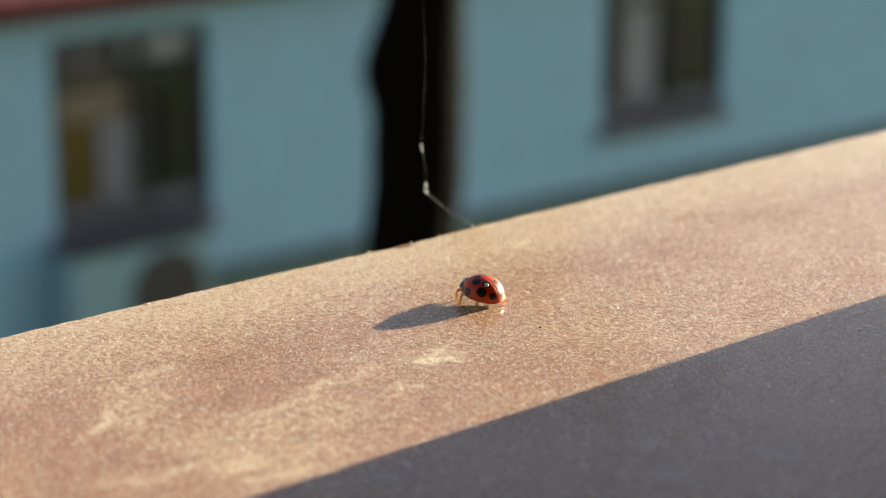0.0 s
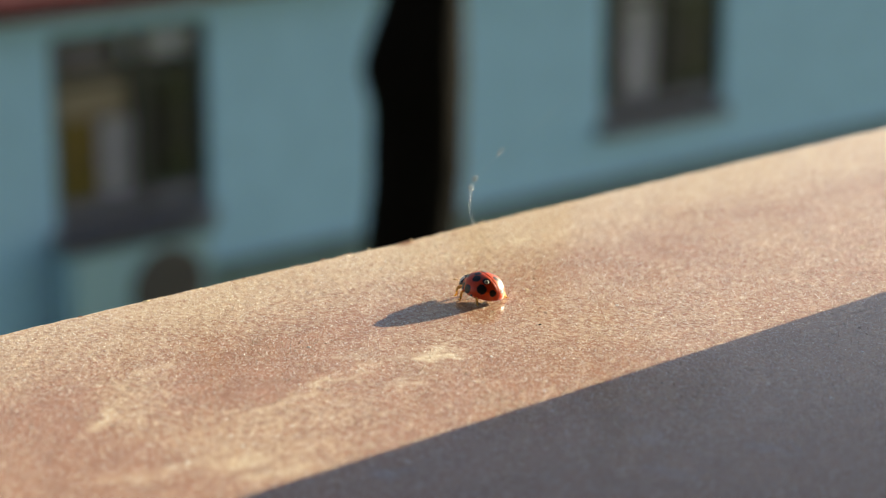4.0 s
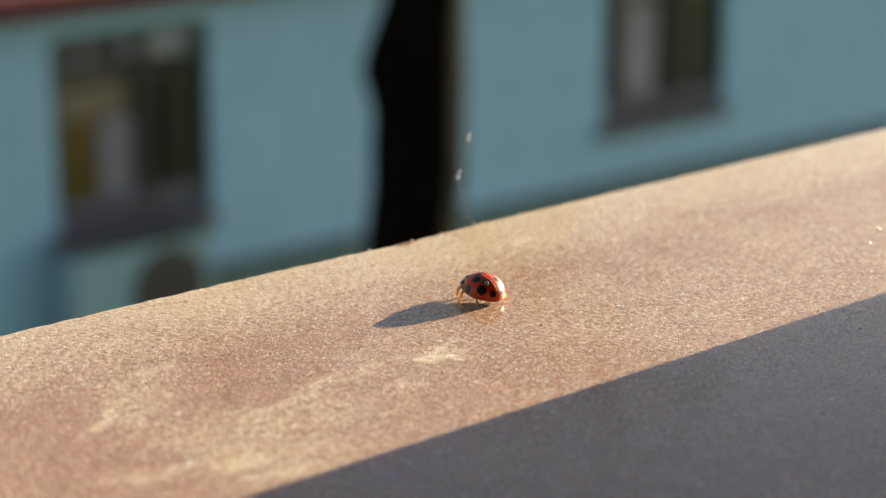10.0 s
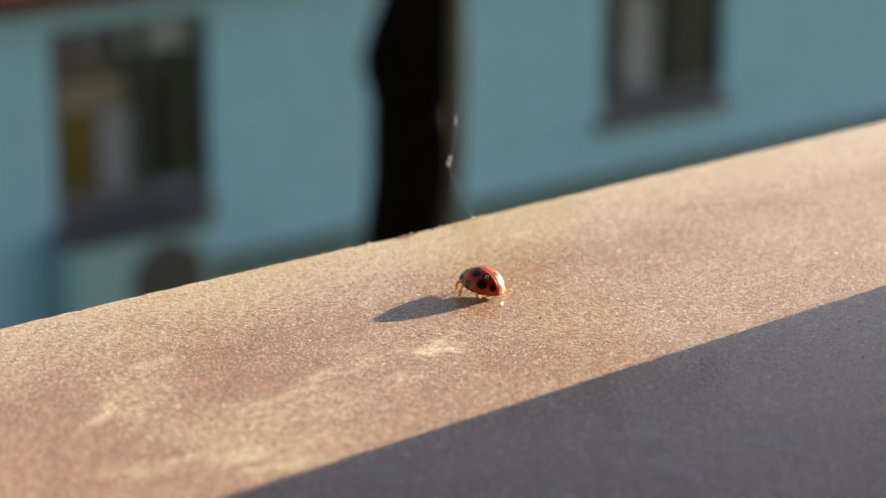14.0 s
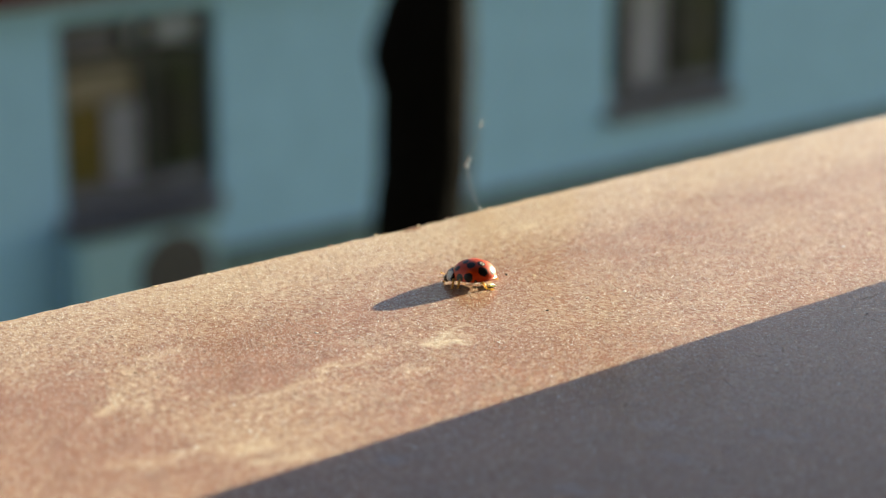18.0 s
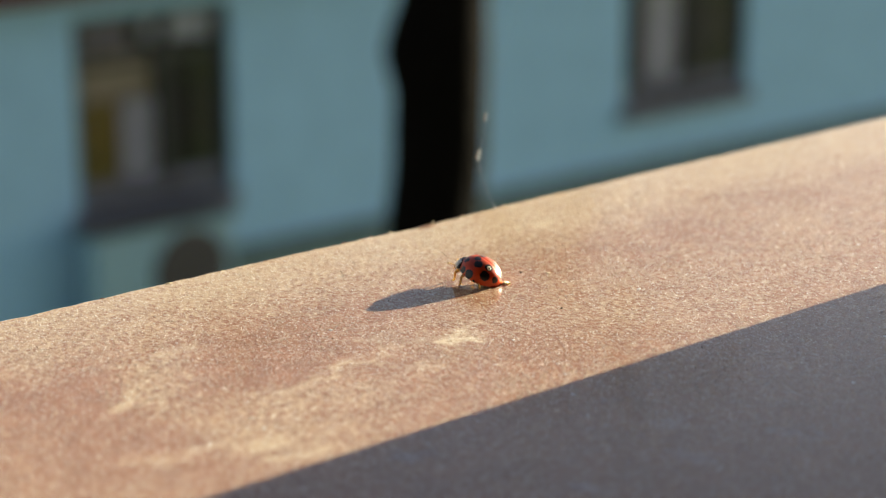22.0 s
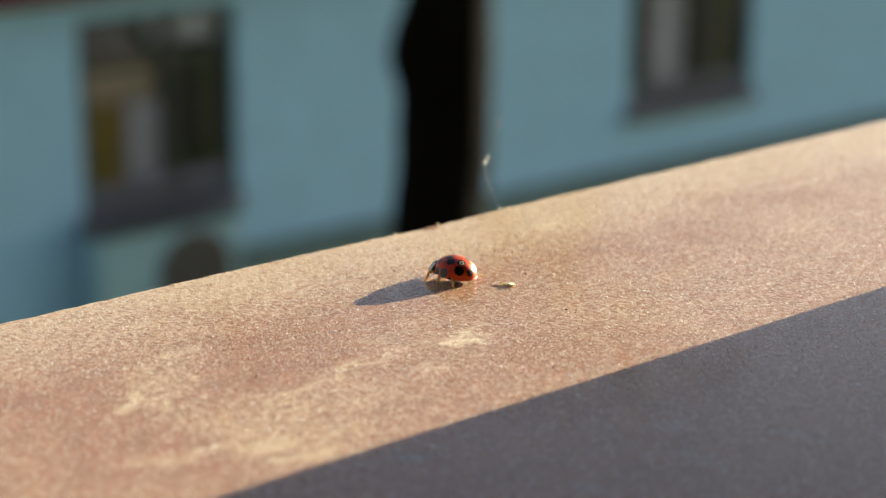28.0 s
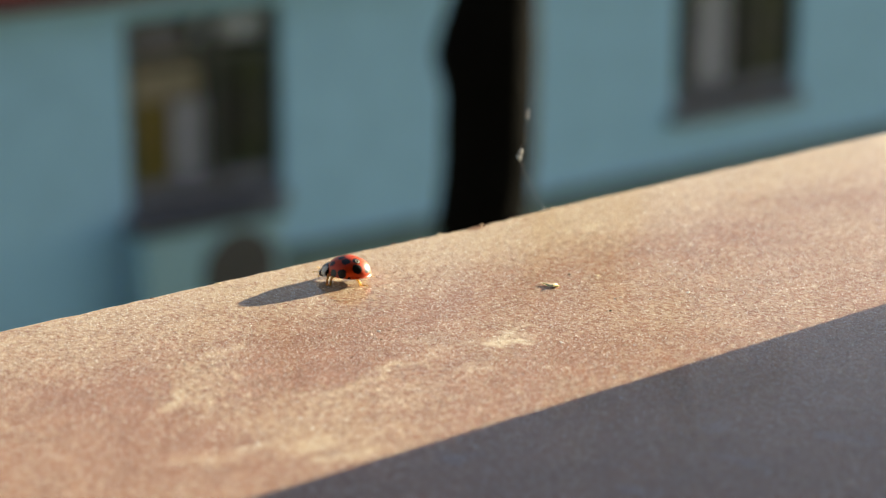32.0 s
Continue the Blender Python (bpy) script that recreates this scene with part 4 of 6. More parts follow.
    walk(legs[0], [
        (0.00, pose(0.00140, 0.00100, 0.00065, -17.5, 14.0, 0.0)),
        (1.00, pose(0.00140, 0.00100, 0.00065, -17.5, 14.0, 0.0)),
        (2.00, pose(0.00140, 0.00100, 0.00065, -17.5, 14.0, 0.0)),
        (3.00, pose(0.00140, 0.00100, 0.00065, -17.5, 14.0, 0.0)),
        (3.50, pose(0.00140, 0.00100, 0.00065, -17.5, 14.0, 0.0)),
        (5.50, pose(0.00140, 0.00100, 0.00065, -17.5, 14.0, 0.0)),
        (6.00, pose(0.00140, 0.00100, 0.00065, -17.5, 14.0, 0.0)),
        (7.00, pose(0.00140, 0.00100, 0.00065, -17.5, 14.0, 0.0)),
        (8.00, pose(0.00140, 0.00100, 0.00065, -17.5, 14.0, 0.0)),
        (9.00, pose(0.00140, 0.00100, 0.00065, -17.5, 14.0, 0.0)),
        (10.00, pose(0.00140, 0.00100, 0.00065, -17.5, 14.0, 0.0)),
        (11.00, pose(0.00140, 0.00100, 0.00065, -17.5, 14.0, 0.0)),
        (12.00, pose(0.00140, 0.00100, 0.00065, -17.5, 14.0, 0.0)),
        (13.00, pose(0.00140, 0.00100, 0.00065, -17.5, 14.0, 0.0)),
        (14.00, pose(0.00140, 0.00100, 0.00065, -17.5, 14.0, 0.0)),
        (14.50, pose(0.00140, 0.00100, 0.00065, -17.5, 14.0, 0.0)),
        (16.50, pose(0.00140, 0.00100, 0.00065, -4.6, 10.0, 0.0)),
        (16.75, pose(0.00140, 0.00100, 0.00065, -10.1, 8.0, 9.4)),
        (17.00, pose(0.00140, 0.00100, 0.00065, -5.1, 6.0, -15.2)),
        (17.25, pose(0.00140, 0.00100, 0.00065, -1.9, 3.5, 15.2)),
        (17.50, pose(0.00140, 0.00100, 0.00065, -1.3, 1.0, -9.4)),
        (17.75, pose(0.00140, 0.00100, 0.00065, 8.0, 0.0, -0.0)),
        (18.00, pose(0.00140, 0.00100, 0.00065, 1.3, -1.0, 9.4)),
        (18.25, pose(0.00140, 0.00100, 0.00065, 3.1, -0.5, -15.2)),
        (18.50, pose(0.00140, 0.00100, 0.00065, 2.5, 0.0, 15.2)),
        (19.00, pose(0.00140, 0.00100, 0.00065, -1.3, 1.0, 0.0)),
        (19.50, pose(0.00140, 0.00100, 0.00065, -5.0, 4.0, 0.0)),
        (20.00, pose(0.00140, 0.00100, 0.00065, -15.0, 12.0, 0.0)),
        (20.50, pose(0.00140, 0.00100, 0.00065, -21.2, 17.0, 0.0)),
        (21.00, pose(0.00140, 0.00100, 0.00065, -24.8, 20.0, 0.0)),
        (21.50, pose(0.00140, 0.00100, 0.00065, -24.8, 20.0, 0.0)),
        (22.00, pose(0.00140, 0.00100, 0.00065, -25.9, 21.0, 0.0)),
        (22.50, pose(0.00140, 0.00100, 0.00065, -24.8, 20.0, 0.0)),
        (23.00, pose(0.00140, 0.00100, 0.00065, -24.8, 20.0, 0.0)),
        (24.00, pose(0.00140, 0.00100, 0.00065, -24.8, 20.0, 0.0)),
        (25.00, pose(0.00140, 0.00100, 0.00065, -24.8, 20.0, 0.0)),
        (25.50, pose(0.00140, 0.00100, 0.00065, -23.6, 19.0, 0.0)),
        (25.75, pose(0.00140, 0.00100, 0.00065, -21.4, 17.6, 16.0)),
        (26.00, pose(0.00140, 0.00100, 0.00065, -20.3, 16.2, -12.3)),
        (26.25, pose(0.00140, 0.00100, 0.00065, -10.8, 14.9, 4.0)),
        (26.50, pose(0.00140, 0.00100, 0.00065, -16.9, 13.5, 5.9)),
        (26.75, pose(0.00140, 0.00100, 0.00065, -10.9, 12.1, -13.5)),
        (27.00, pose(0.00140, 0.00100, 0.00065, -13.0, 10.8, 16.0)),
        (27.25, pose(0.00140, 0.00100, 0.00065, -11.8, 9.4, -12.3)),
        (27.50, pose(0.00140, 0.00100, 0.00065, -2.3, 8.0, 4.0)),
        (27.75, pose(0.00140, 0.00100, 0.00065, -10.1, 8.0, 5.9)),
        (28.00, pose(0.00140, 0.00100, 0.00065, -5.8, 8.0, -13.5)),
        (28.25, pose(0.00140, 0.00100, 0.00065, -7.1, 6.0, 16.0)),
        (28.50, pose(0.00140, 0.00100, 0.00065, -5.0, 4.0, -12.3)),
        (28.75, pose(0.00140, 0.00100, 0.00065, 4.6, 2.5, 4.0)),
        (29.00, pose(0.00140, 0.00100, 0.00065, -1.3, 1.0, 5.9)),
        (29.25, pose(0.00140, 0.00100, 0.00065, 3.7, 0.5, -13.5)),
        (29.50, pose(0.00140, 0.00100, 0.00065, 0.5, 0.0, 16.0)),
        (29.75, pose(0.00140, 0.00100, 0.00065, -0.0, 0.0, -12.3)),
        (30.00, pose(0.00140, 0.00100, 0.00065, 7.7, 0.0, 4.0)),
        (30.25, pose(0.00140, 0.00100, 0.00065, -1.1, 0.8, 5.9)),
        (30.30, pose(0.00140, 0.00100, 0.00065, -1.3, 1.0, -2.0)),
        (30.50, pose(0.00140, 0.00100, 0.00065, 3.0, 1.0, -13.5)),
        (30.60, pose(0.00140, 0.00100, 0.00065, 6.7, 1.0, -0.0)),
        (30.75, pose(0.00140, 0.00100, 0.00065, -2.7, 2.5, 16.0)),
        (30.90, pose(0.00140, 0.00100, 0.00065, -5.0, 4.0, 2.0)),
        (31.00, pose(0.00140, 0.00100, 0.00065, -5.0, 4.0, -12.3)),
        (31.10, pose(0.00140, 0.00100, 0.00065, -2.6, 4.0, -15.2)),
        (31.25, pose(0.00140, 0.00100, 0.00065, 2.7, 4.0, 4.0)),
        (31.30, pose(0.00140, 0.00100, 0.00065, 0.8, 4.0, 11.0)),
        (31.50, pose(0.00140, 0.00100, 0.00065, -5.0, 4.0, 5.9)),
        (31.70, pose(0.00140, 0.00100, 0.00065, -4.5, 4.0, -16.0)),
        (31.75, pose(0.00140, 0.00100, 0.00065, -0.8, 4.0, -13.5)),
        (31.90, pose(0.00140, 0.00100, 0.00065, 2.0, 4.0, 7.7)),
        (32.00, pose(0.00140, 0.00100, 0.00065, -4.5, 4.0, 16.0)),
    ])
    walk(legs[1], [
        (0.00, pose(0.00040, 0.00100, 0.00065, -10.2, 14.0, 0.0)),
        (1.00, pose(0.00040, 0.00100, 0.00065, -10.2, 14.0, 0.0)),
        (2.00, pose(0.00040, 0.00100, 0.00065, -10.2, 14.0, 0.0)),
        (3.00, pose(0.00040, 0.00100, 0.00065, -10.2, 14.0, 0.0)),
        (3.50, pose(0.00040, 0.00100, 0.00065, -10.2, 14.0, 0.0)),
        (5.50, pose(0.00040, 0.00100, 0.00065, -10.2, 14.0, 0.0)),
        (6.00, pose(0.00040, 0.00100, 0.00065, -10.2, 14.0, 0.0)),
        (7.00, pose(0.00040, 0.00100, 0.00065, -10.2, 14.0, 0.0)),
        (8.00, pose(0.00040, 0.00100, 0.00065, -10.2, 14.0, 0.0)),
        (9.00, pose(0.00040, 0.00100, 0.00065, -10.2, 14.0, 0.0)),
        (10.00, pose(0.00040, 0.00100, 0.00065, -10.2, 14.0, 0.0)),
        (11.00, pose(0.00040, 0.00100, 0.00065, -10.2, 14.0, 0.0)),
        (12.00, pose(0.00040, 0.00100, 0.00065, -10.2, 14.0, 0.0)),
        (13.00, pose(0.00040, 0.00100, 0.00065, -10.2, 14.0, 0.0)),
        (14.00, pose(0.00040, 0.00100, 0.00065, -10.2, 14.0, 0.0)),
        (14.50, pose(0.00040, 0.00100, 0.00065, -10.2, 14.0, 0.0)),
        (16.50, pose(0.00040, 0.00100, 0.00065, -7.3, 10.0, 0.0)),
        (16.75, pose(0.00040, 0.00100, 0.00065, 0.6, 8.0, -9.4)),
        (17.00, pose(0.00040, 0.00100, 0.00065, -4.4, 6.0, 15.2)),
        (17.25, pose(0.00040, 0.00100, 0.00065, -2.6, 3.5, -15.2)),
        (17.50, pose(0.00040, 0.00100, 0.00065, 5.7, 1.0, 9.4)),
        (17.75, pose(0.00040, 0.00100, 0.00065, -0.0, 0.0, 0.0)),
        (18.00, pose(0.00040, 0.00100, 0.00065, 7.2, -1.0, -9.4)),
        (18.25, pose(0.00040, 0.00100, 0.00065, 0.4, -0.5, 15.2)),
        (18.50, pose(0.00040, 0.00100, 0.00065, -0.0, 0.0, -15.2)),
        (19.00, pose(0.00040, 0.00100, 0.00065, -0.7, 1.0, 0.0)),
        (19.50, pose(0.00040, 0.00100, 0.00065, -2.9, 4.0, 0.0)),
        (20.00, pose(0.00040, 0.00100, 0.00065, -8.8, 12.0, 0.0)),
        (20.50, pose(0.00040, 0.00100, 0.00065, -12.3, 17.0, 0.0)),
        (21.00, pose(0.00040, 0.00100, 0.00065, -14.4, 20.0, 0.0)),
        (21.50, pose(0.00040, 0.00100, 0.00065, -14.4, 20.0, 0.0)),
        (22.00, pose(0.00040, 0.00100, 0.00065, -15.1, 21.0, 0.0)),
        (22.50, pose(0.00040, 0.00100, 0.00065, -14.4, 20.0, 0.0)),
        (23.00, pose(0.00040, 0.00100, 0.00065, -14.4, 20.0, 0.0)),
        (24.00, pose(0.00040, 0.00100, 0.00065, -14.4, 20.0, 0.0)),
        (25.00, pose(0.00040, 0.00100, 0.00065, -14.4, 20.0, 0.0)),
        (25.50, pose(0.00040, 0.00100, 0.00065, -13.7, 19.0, 0.0)),
        (25.75, pose(0.00040, 0.00100, 0.00065, -12.8, 17.6, -16.0)),
        (26.00, pose(0.00040, 0.00100, 0.00065, -6.7, 16.2, 12.3)),
        (26.25, pose(0.00040, 0.00100, 0.00065, -10.8, 14.9, -4.0)),
        (26.50, pose(0.00040, 0.00100, 0.00065, -2.4, 13.5, -5.9)),
        (26.75, pose(0.00040, 0.00100, 0.00065, -8.9, 12.1, 13.5)),
        (27.00, pose(0.00040, 0.00100, 0.00065, -7.9, 10.8, -16.0)),
        (27.25, pose(0.00040, 0.00100, 0.00065, -1.8, 9.4, 12.3)),
        (27.50, pose(0.00040, 0.00100, 0.00065, -5.9, 8.0, -4.0)),
        (27.75, pose(0.00040, 0.00100, 0.00065, 1.6, 8.0, -5.9)),
        (28.00, pose(0.00040, 0.00100, 0.00065, -5.9, 8.0, 13.5)),
        (28.25, pose(0.00040, 0.00100, 0.00065, -4.4, 6.0, -16.0)),
        (28.50, pose(0.00040, 0.00100, 0.00065, 2.2, 4.0, 12.3)),
        (28.75, pose(0.00040, 0.00100, 0.00065, -1.8, 2.5, -4.0)),
        (29.00, pose(0.00040, 0.00100, 0.00065, 6.7, 1.0, -5.9)),
        (29.25, pose(0.00040, 0.00100, 0.00065, -0.4, 0.5, 13.5)),
        (29.50, pose(0.00040, 0.00100, 0.00065, -0.0, 0.0, -16.0)),
        (29.75, pose(0.00040, 0.00100, 0.00065, 5.1, 0.0, 12.3)),
        (30.00, pose(0.00040, 0.00100, 0.00065, -0.0, 0.0, -4.0)),
        (30.25, pose(0.00040, 0.00100, 0.00065, 6.8, 0.8, -5.9)),
        (30.30, pose(0.00040, 0.00100, 0.00065, 7.2, 1.0, 2.0)),
        (30.50, pose(0.00040, 0.00100, 0.00065, -0.7, 1.0, 13.5)),
        (30.60, pose(0.00040, 0.00100, 0.00065, -0.7, 1.0, -0.0)),
        (30.75, pose(0.00040, 0.00100, 0.00065, -1.8, 2.5, -16.0)),
        (30.90, pose(0.00040, 0.00100, 0.00065, 5.0, 4.0, -2.0)),
        (31.00, pose(0.00040, 0.00100, 0.00065, 2.2, 4.0, 12.3)),
        (31.10, pose(0.00040, 0.00100, 0.00065, -2.9, 4.0, 15.2)),
        (31.25, pose(0.00040, 0.00100, 0.00065, -2.9, 4.0, -4.0)),
        (31.30, pose(0.00040, 0.00100, 0.00065, -2.9, 4.0, -11.0)),
        (31.50, pose(0.00040, 0.00100, 0.00065, 4.5, 4.0, -5.9)),
        (31.70, pose(0.00040, 0.00100, 0.00065, -2.9, 4.0, 16.0)),
        (31.75, pose(0.00040, 0.00100, 0.00065, -2.9, 4.0, 13.5)),
        (31.90, pose(0.00040, 0.00100, 0.00065, -2.9, 4.0, -7.7)),
        (32.00, pose(0.00040, 0.00100, 0.00065, -2.9, 4.0, -16.0)),
    ])
    walk(legs[2], [
        (0.00, pose(-0.00080, 0.00100, 0.00065, -1.5, 8.4, 0.0)),
        (1.00, pose(-0.00080, 0.00100, 0.00065, -1.5, 8.4, 0.0)),
        (2.00, pose(-0.00080, 0.00100, 0.00065, -1.5, 8.4, 0.0)),
        (3.00, pose(-0.00080, 0.00100, 0.00065, -1.5, 8.4, 0.0)),
        (3.50, pose(-0.00080, 0.00100, 0.00065, -1.5, 8.4, 0.0)),
        (5.50, pose(-0.00080, 0.00100, 0.00065, -1.5, 8.4, 0.0)),
        (6.00, pose(-0.00080, 0.00100, 0.00065, -1.5, 8.4, 0.0)),
        (7.00, pose(-0.00080, 0.00100, 0.00065, -1.5, 8.4, 0.0)),
        (8.00, pose(-0.00080, 0.00100, 0.00065, -1.5, 8.4, 0.0)),
        (9.00, pose(-0.00080, 0.00100, 0.00065, -1.5, 8.4, 0.0)),
        (10.00, pose(-0.00080, 0.00100, 0.00065, -1.5, 8.4, 0.0)),
        (11.00, pose(-0.00080, 0.00100, 0.00065, -1.5, 8.4, 0.0)),
        (12.00, pose(-0.00080, 0.00100, 0.00065, -1.5, 8.4, 0.0)),
        (13.00, pose(-0.00080, 0.00100, 0.00065, -1.5, 8.4, 0.0)),
        (14.00, pose(-0.00080, 0.00100, 0.00065, -1.5, 8.4, 0.0)),
        (14.50, pose(-0.00080, 0.00100, 0.00065, -1.5, 8.4, 0.0)),
        (16.50, pose(-0.00080, 0.00100, 0.00065, 7.0, 6.0, 0.0)),
        (16.75, pose(-0.00080, 0.00100, 0.00065, -0.8, 4.8, 9.4)),
        (17.00, pose(-0.00080, 0.00100, 0.00065, 1.8, 3.6, -15.2)),
        (17.25, pose(-0.00080, 0.00100, 0.00065, 2.1, 2.1, 15.2)),
        (17.50, pose(-0.00080, 0.00100, 0.00065, -0.1, 0.6, -9.4)),
        (17.75, pose(-0.00080, 0.00100, 0.00065, 8.0, 0.0, -0.0)),
        (18.00, pose(-0.00080, 0.00100, 0.00065, 0.1, -0.6, 9.4)),
        (18.25, pose(-0.00080, 0.00100, 0.00065, 2.5, -0.3, -15.2)),
        (18.50, pose(-0.00080, 0.00100, 0.00065, 2.5, 0.0, 15.2)),
        (19.00, pose(-0.00080, 0.00100, 0.00065, -0.1, 0.6, 0.0)),
        (19.50, pose(-0.00080, 0.00100, 0.00065, -0.4, 2.4, 0.0)),
        (20.00, pose(-0.00080, 0.00100, 0.00065, -1.3, 7.2, 0.0)),
        (20.50, pose(-0.00080, 0.00100, 0.00065, -1.8, 10.2, 0.0)),
        (21.00, pose(-0.00080, 0.00100, 0.00065, -2.1, 12.0, 0.0)),
        (21.50, pose(-0.00080, 0.00100, 0.00065, -2.1, 12.0, 0.0)),
        (22.00, pose(-0.00080, 0.00100, 0.00065, -2.2, 12.6, 0.0)),
        (22.50, pose(-0.00080, 0.00100, 0.00065, -2.1, 12.0, 0.0)),
        (23.00, pose(-0.00080, 0.00100, 0.00065, -2.1, 12.0, 0.0)),
        (24.00, pose(-0.00080, 0.00100, 0.00065, -2.1, 12.0, 0.0)),
        (25.00, pose(-0.00080, 0.00100, 0.00065, -2.1, 12.0, 0.0)),
        (25.50, pose(-0.00080, 0.00100, 0.00065, -2.0, 11.4, 0.0)),
        (25.75, pose(-0.00080, 0.00100, 0.00065, -1.3, 10.6, 16.0)),
        (26.00, pose(-0.00080, 0.00100, 0.00065, -1.7, 9.8, -12.3)),
        (26.25, pose(-0.00080, 0.00100, 0.00065, 6.2, 8.9, 4.0)),
        (26.50, pose(-0.00080, 0.00100, 0.00065, -1.4, 8.1, 5.9)),
        (26.75, pose(-0.00080, 0.00100, 0.00065, 3.0, 7.3, -13.5)),
        (27.00, pose(-0.00080, 0.00100, 0.00065, -0.6, 6.5, 16.0)),
        (27.25, pose(-0.00080, 0.00100, 0.00065, -1.0, 5.6, -12.3)),
        (27.50, pose(-0.00080, 0.00100, 0.00065, 6.9, 4.8, 4.0)),
        (27.75, pose(-0.00080, 0.00100, 0.00065, -0.8, 4.8, 5.9)),
        (28.00, pose(-0.00080, 0.00100, 0.00065, 3.4, 4.8, -13.5)),
        (28.25, pose(-0.00080, 0.00100, 0.00065, -0.1, 3.6, 16.0)),
        (28.50, pose(-0.00080, 0.00100, 0.00065, -0.4, 2.4, -12.3)),
        (28.75, pose(-0.00080, 0.00100, 0.00065, 7.5, 1.5, 4.0)),
        (29.00, pose(-0.00080, 0.00100, 0.00065, -0.1, 0.6, 5.9)),
        (29.25, pose(-0.00080, 0.00100, 0.00065, 4.2, 0.3, -13.5)),
        (29.50, pose(-0.00080, 0.00100, 0.00065, 0.5, 0.0, 16.0)),
        (29.75, pose(-0.00080, 0.00100, 0.00065, -0.0, 0.0, -12.3)),
        (30.00, pose(-0.00080, 0.00100, 0.00065, 7.7, 0.0, 4.0)),
        (30.25, pose(-0.00080, 0.00100, 0.00065, -0.1, 0.5, 5.9)),
        (30.30, pose(-0.00080, 0.00100, 0.00065, -0.1, 0.6, -2.0)),
        (30.50, pose(-0.00080, 0.00100, 0.00065, 4.2, 0.6, -13.5)),
        (30.60, pose(-0.00080, 0.00100, 0.00065, 7.9, 0.6, -0.0)),
        (30.75, pose(-0.00080, 0.00100, 0.00065, 0.2, 1.5, 16.0)),
        (30.90, pose(-0.00080, 0.00100, 0.00065, -0.4, 2.4, 2.0)),
        (31.00, pose(-0.00080, 0.00100, 0.00065, -0.4, 2.4, -12.3)),
        (31.10, pose(-0.00080, 0.00100, 0.00065, 2.1, 2.4, -15.2)),
        (31.25, pose(-0.00080, 0.00100, 0.00065, 7.3, 2.4, 4.0)),
        (31.30, pose(-0.00080, 0.00100, 0.00065, 5.4, 2.4, 11.0)),
        (31.50, pose(-0.00080, 0.00100, 0.00065, -0.4, 2.4, 5.9)),
        (31.70, pose(-0.00080, 0.00100, 0.00065, 0.1, 2.4, -16.0)),
        (31.75, pose(-0.00080, 0.00100, 0.00065, 3.9, 2.4, -13.5)),
        (31.90, pose(-0.00080, 0.00100, 0.00065, 6.6, 2.4, 7.7)),
        (32.00, pose(-0.00080, 0.00100, 0.00065, 0.1, 2.4, 16.0)),
    ])
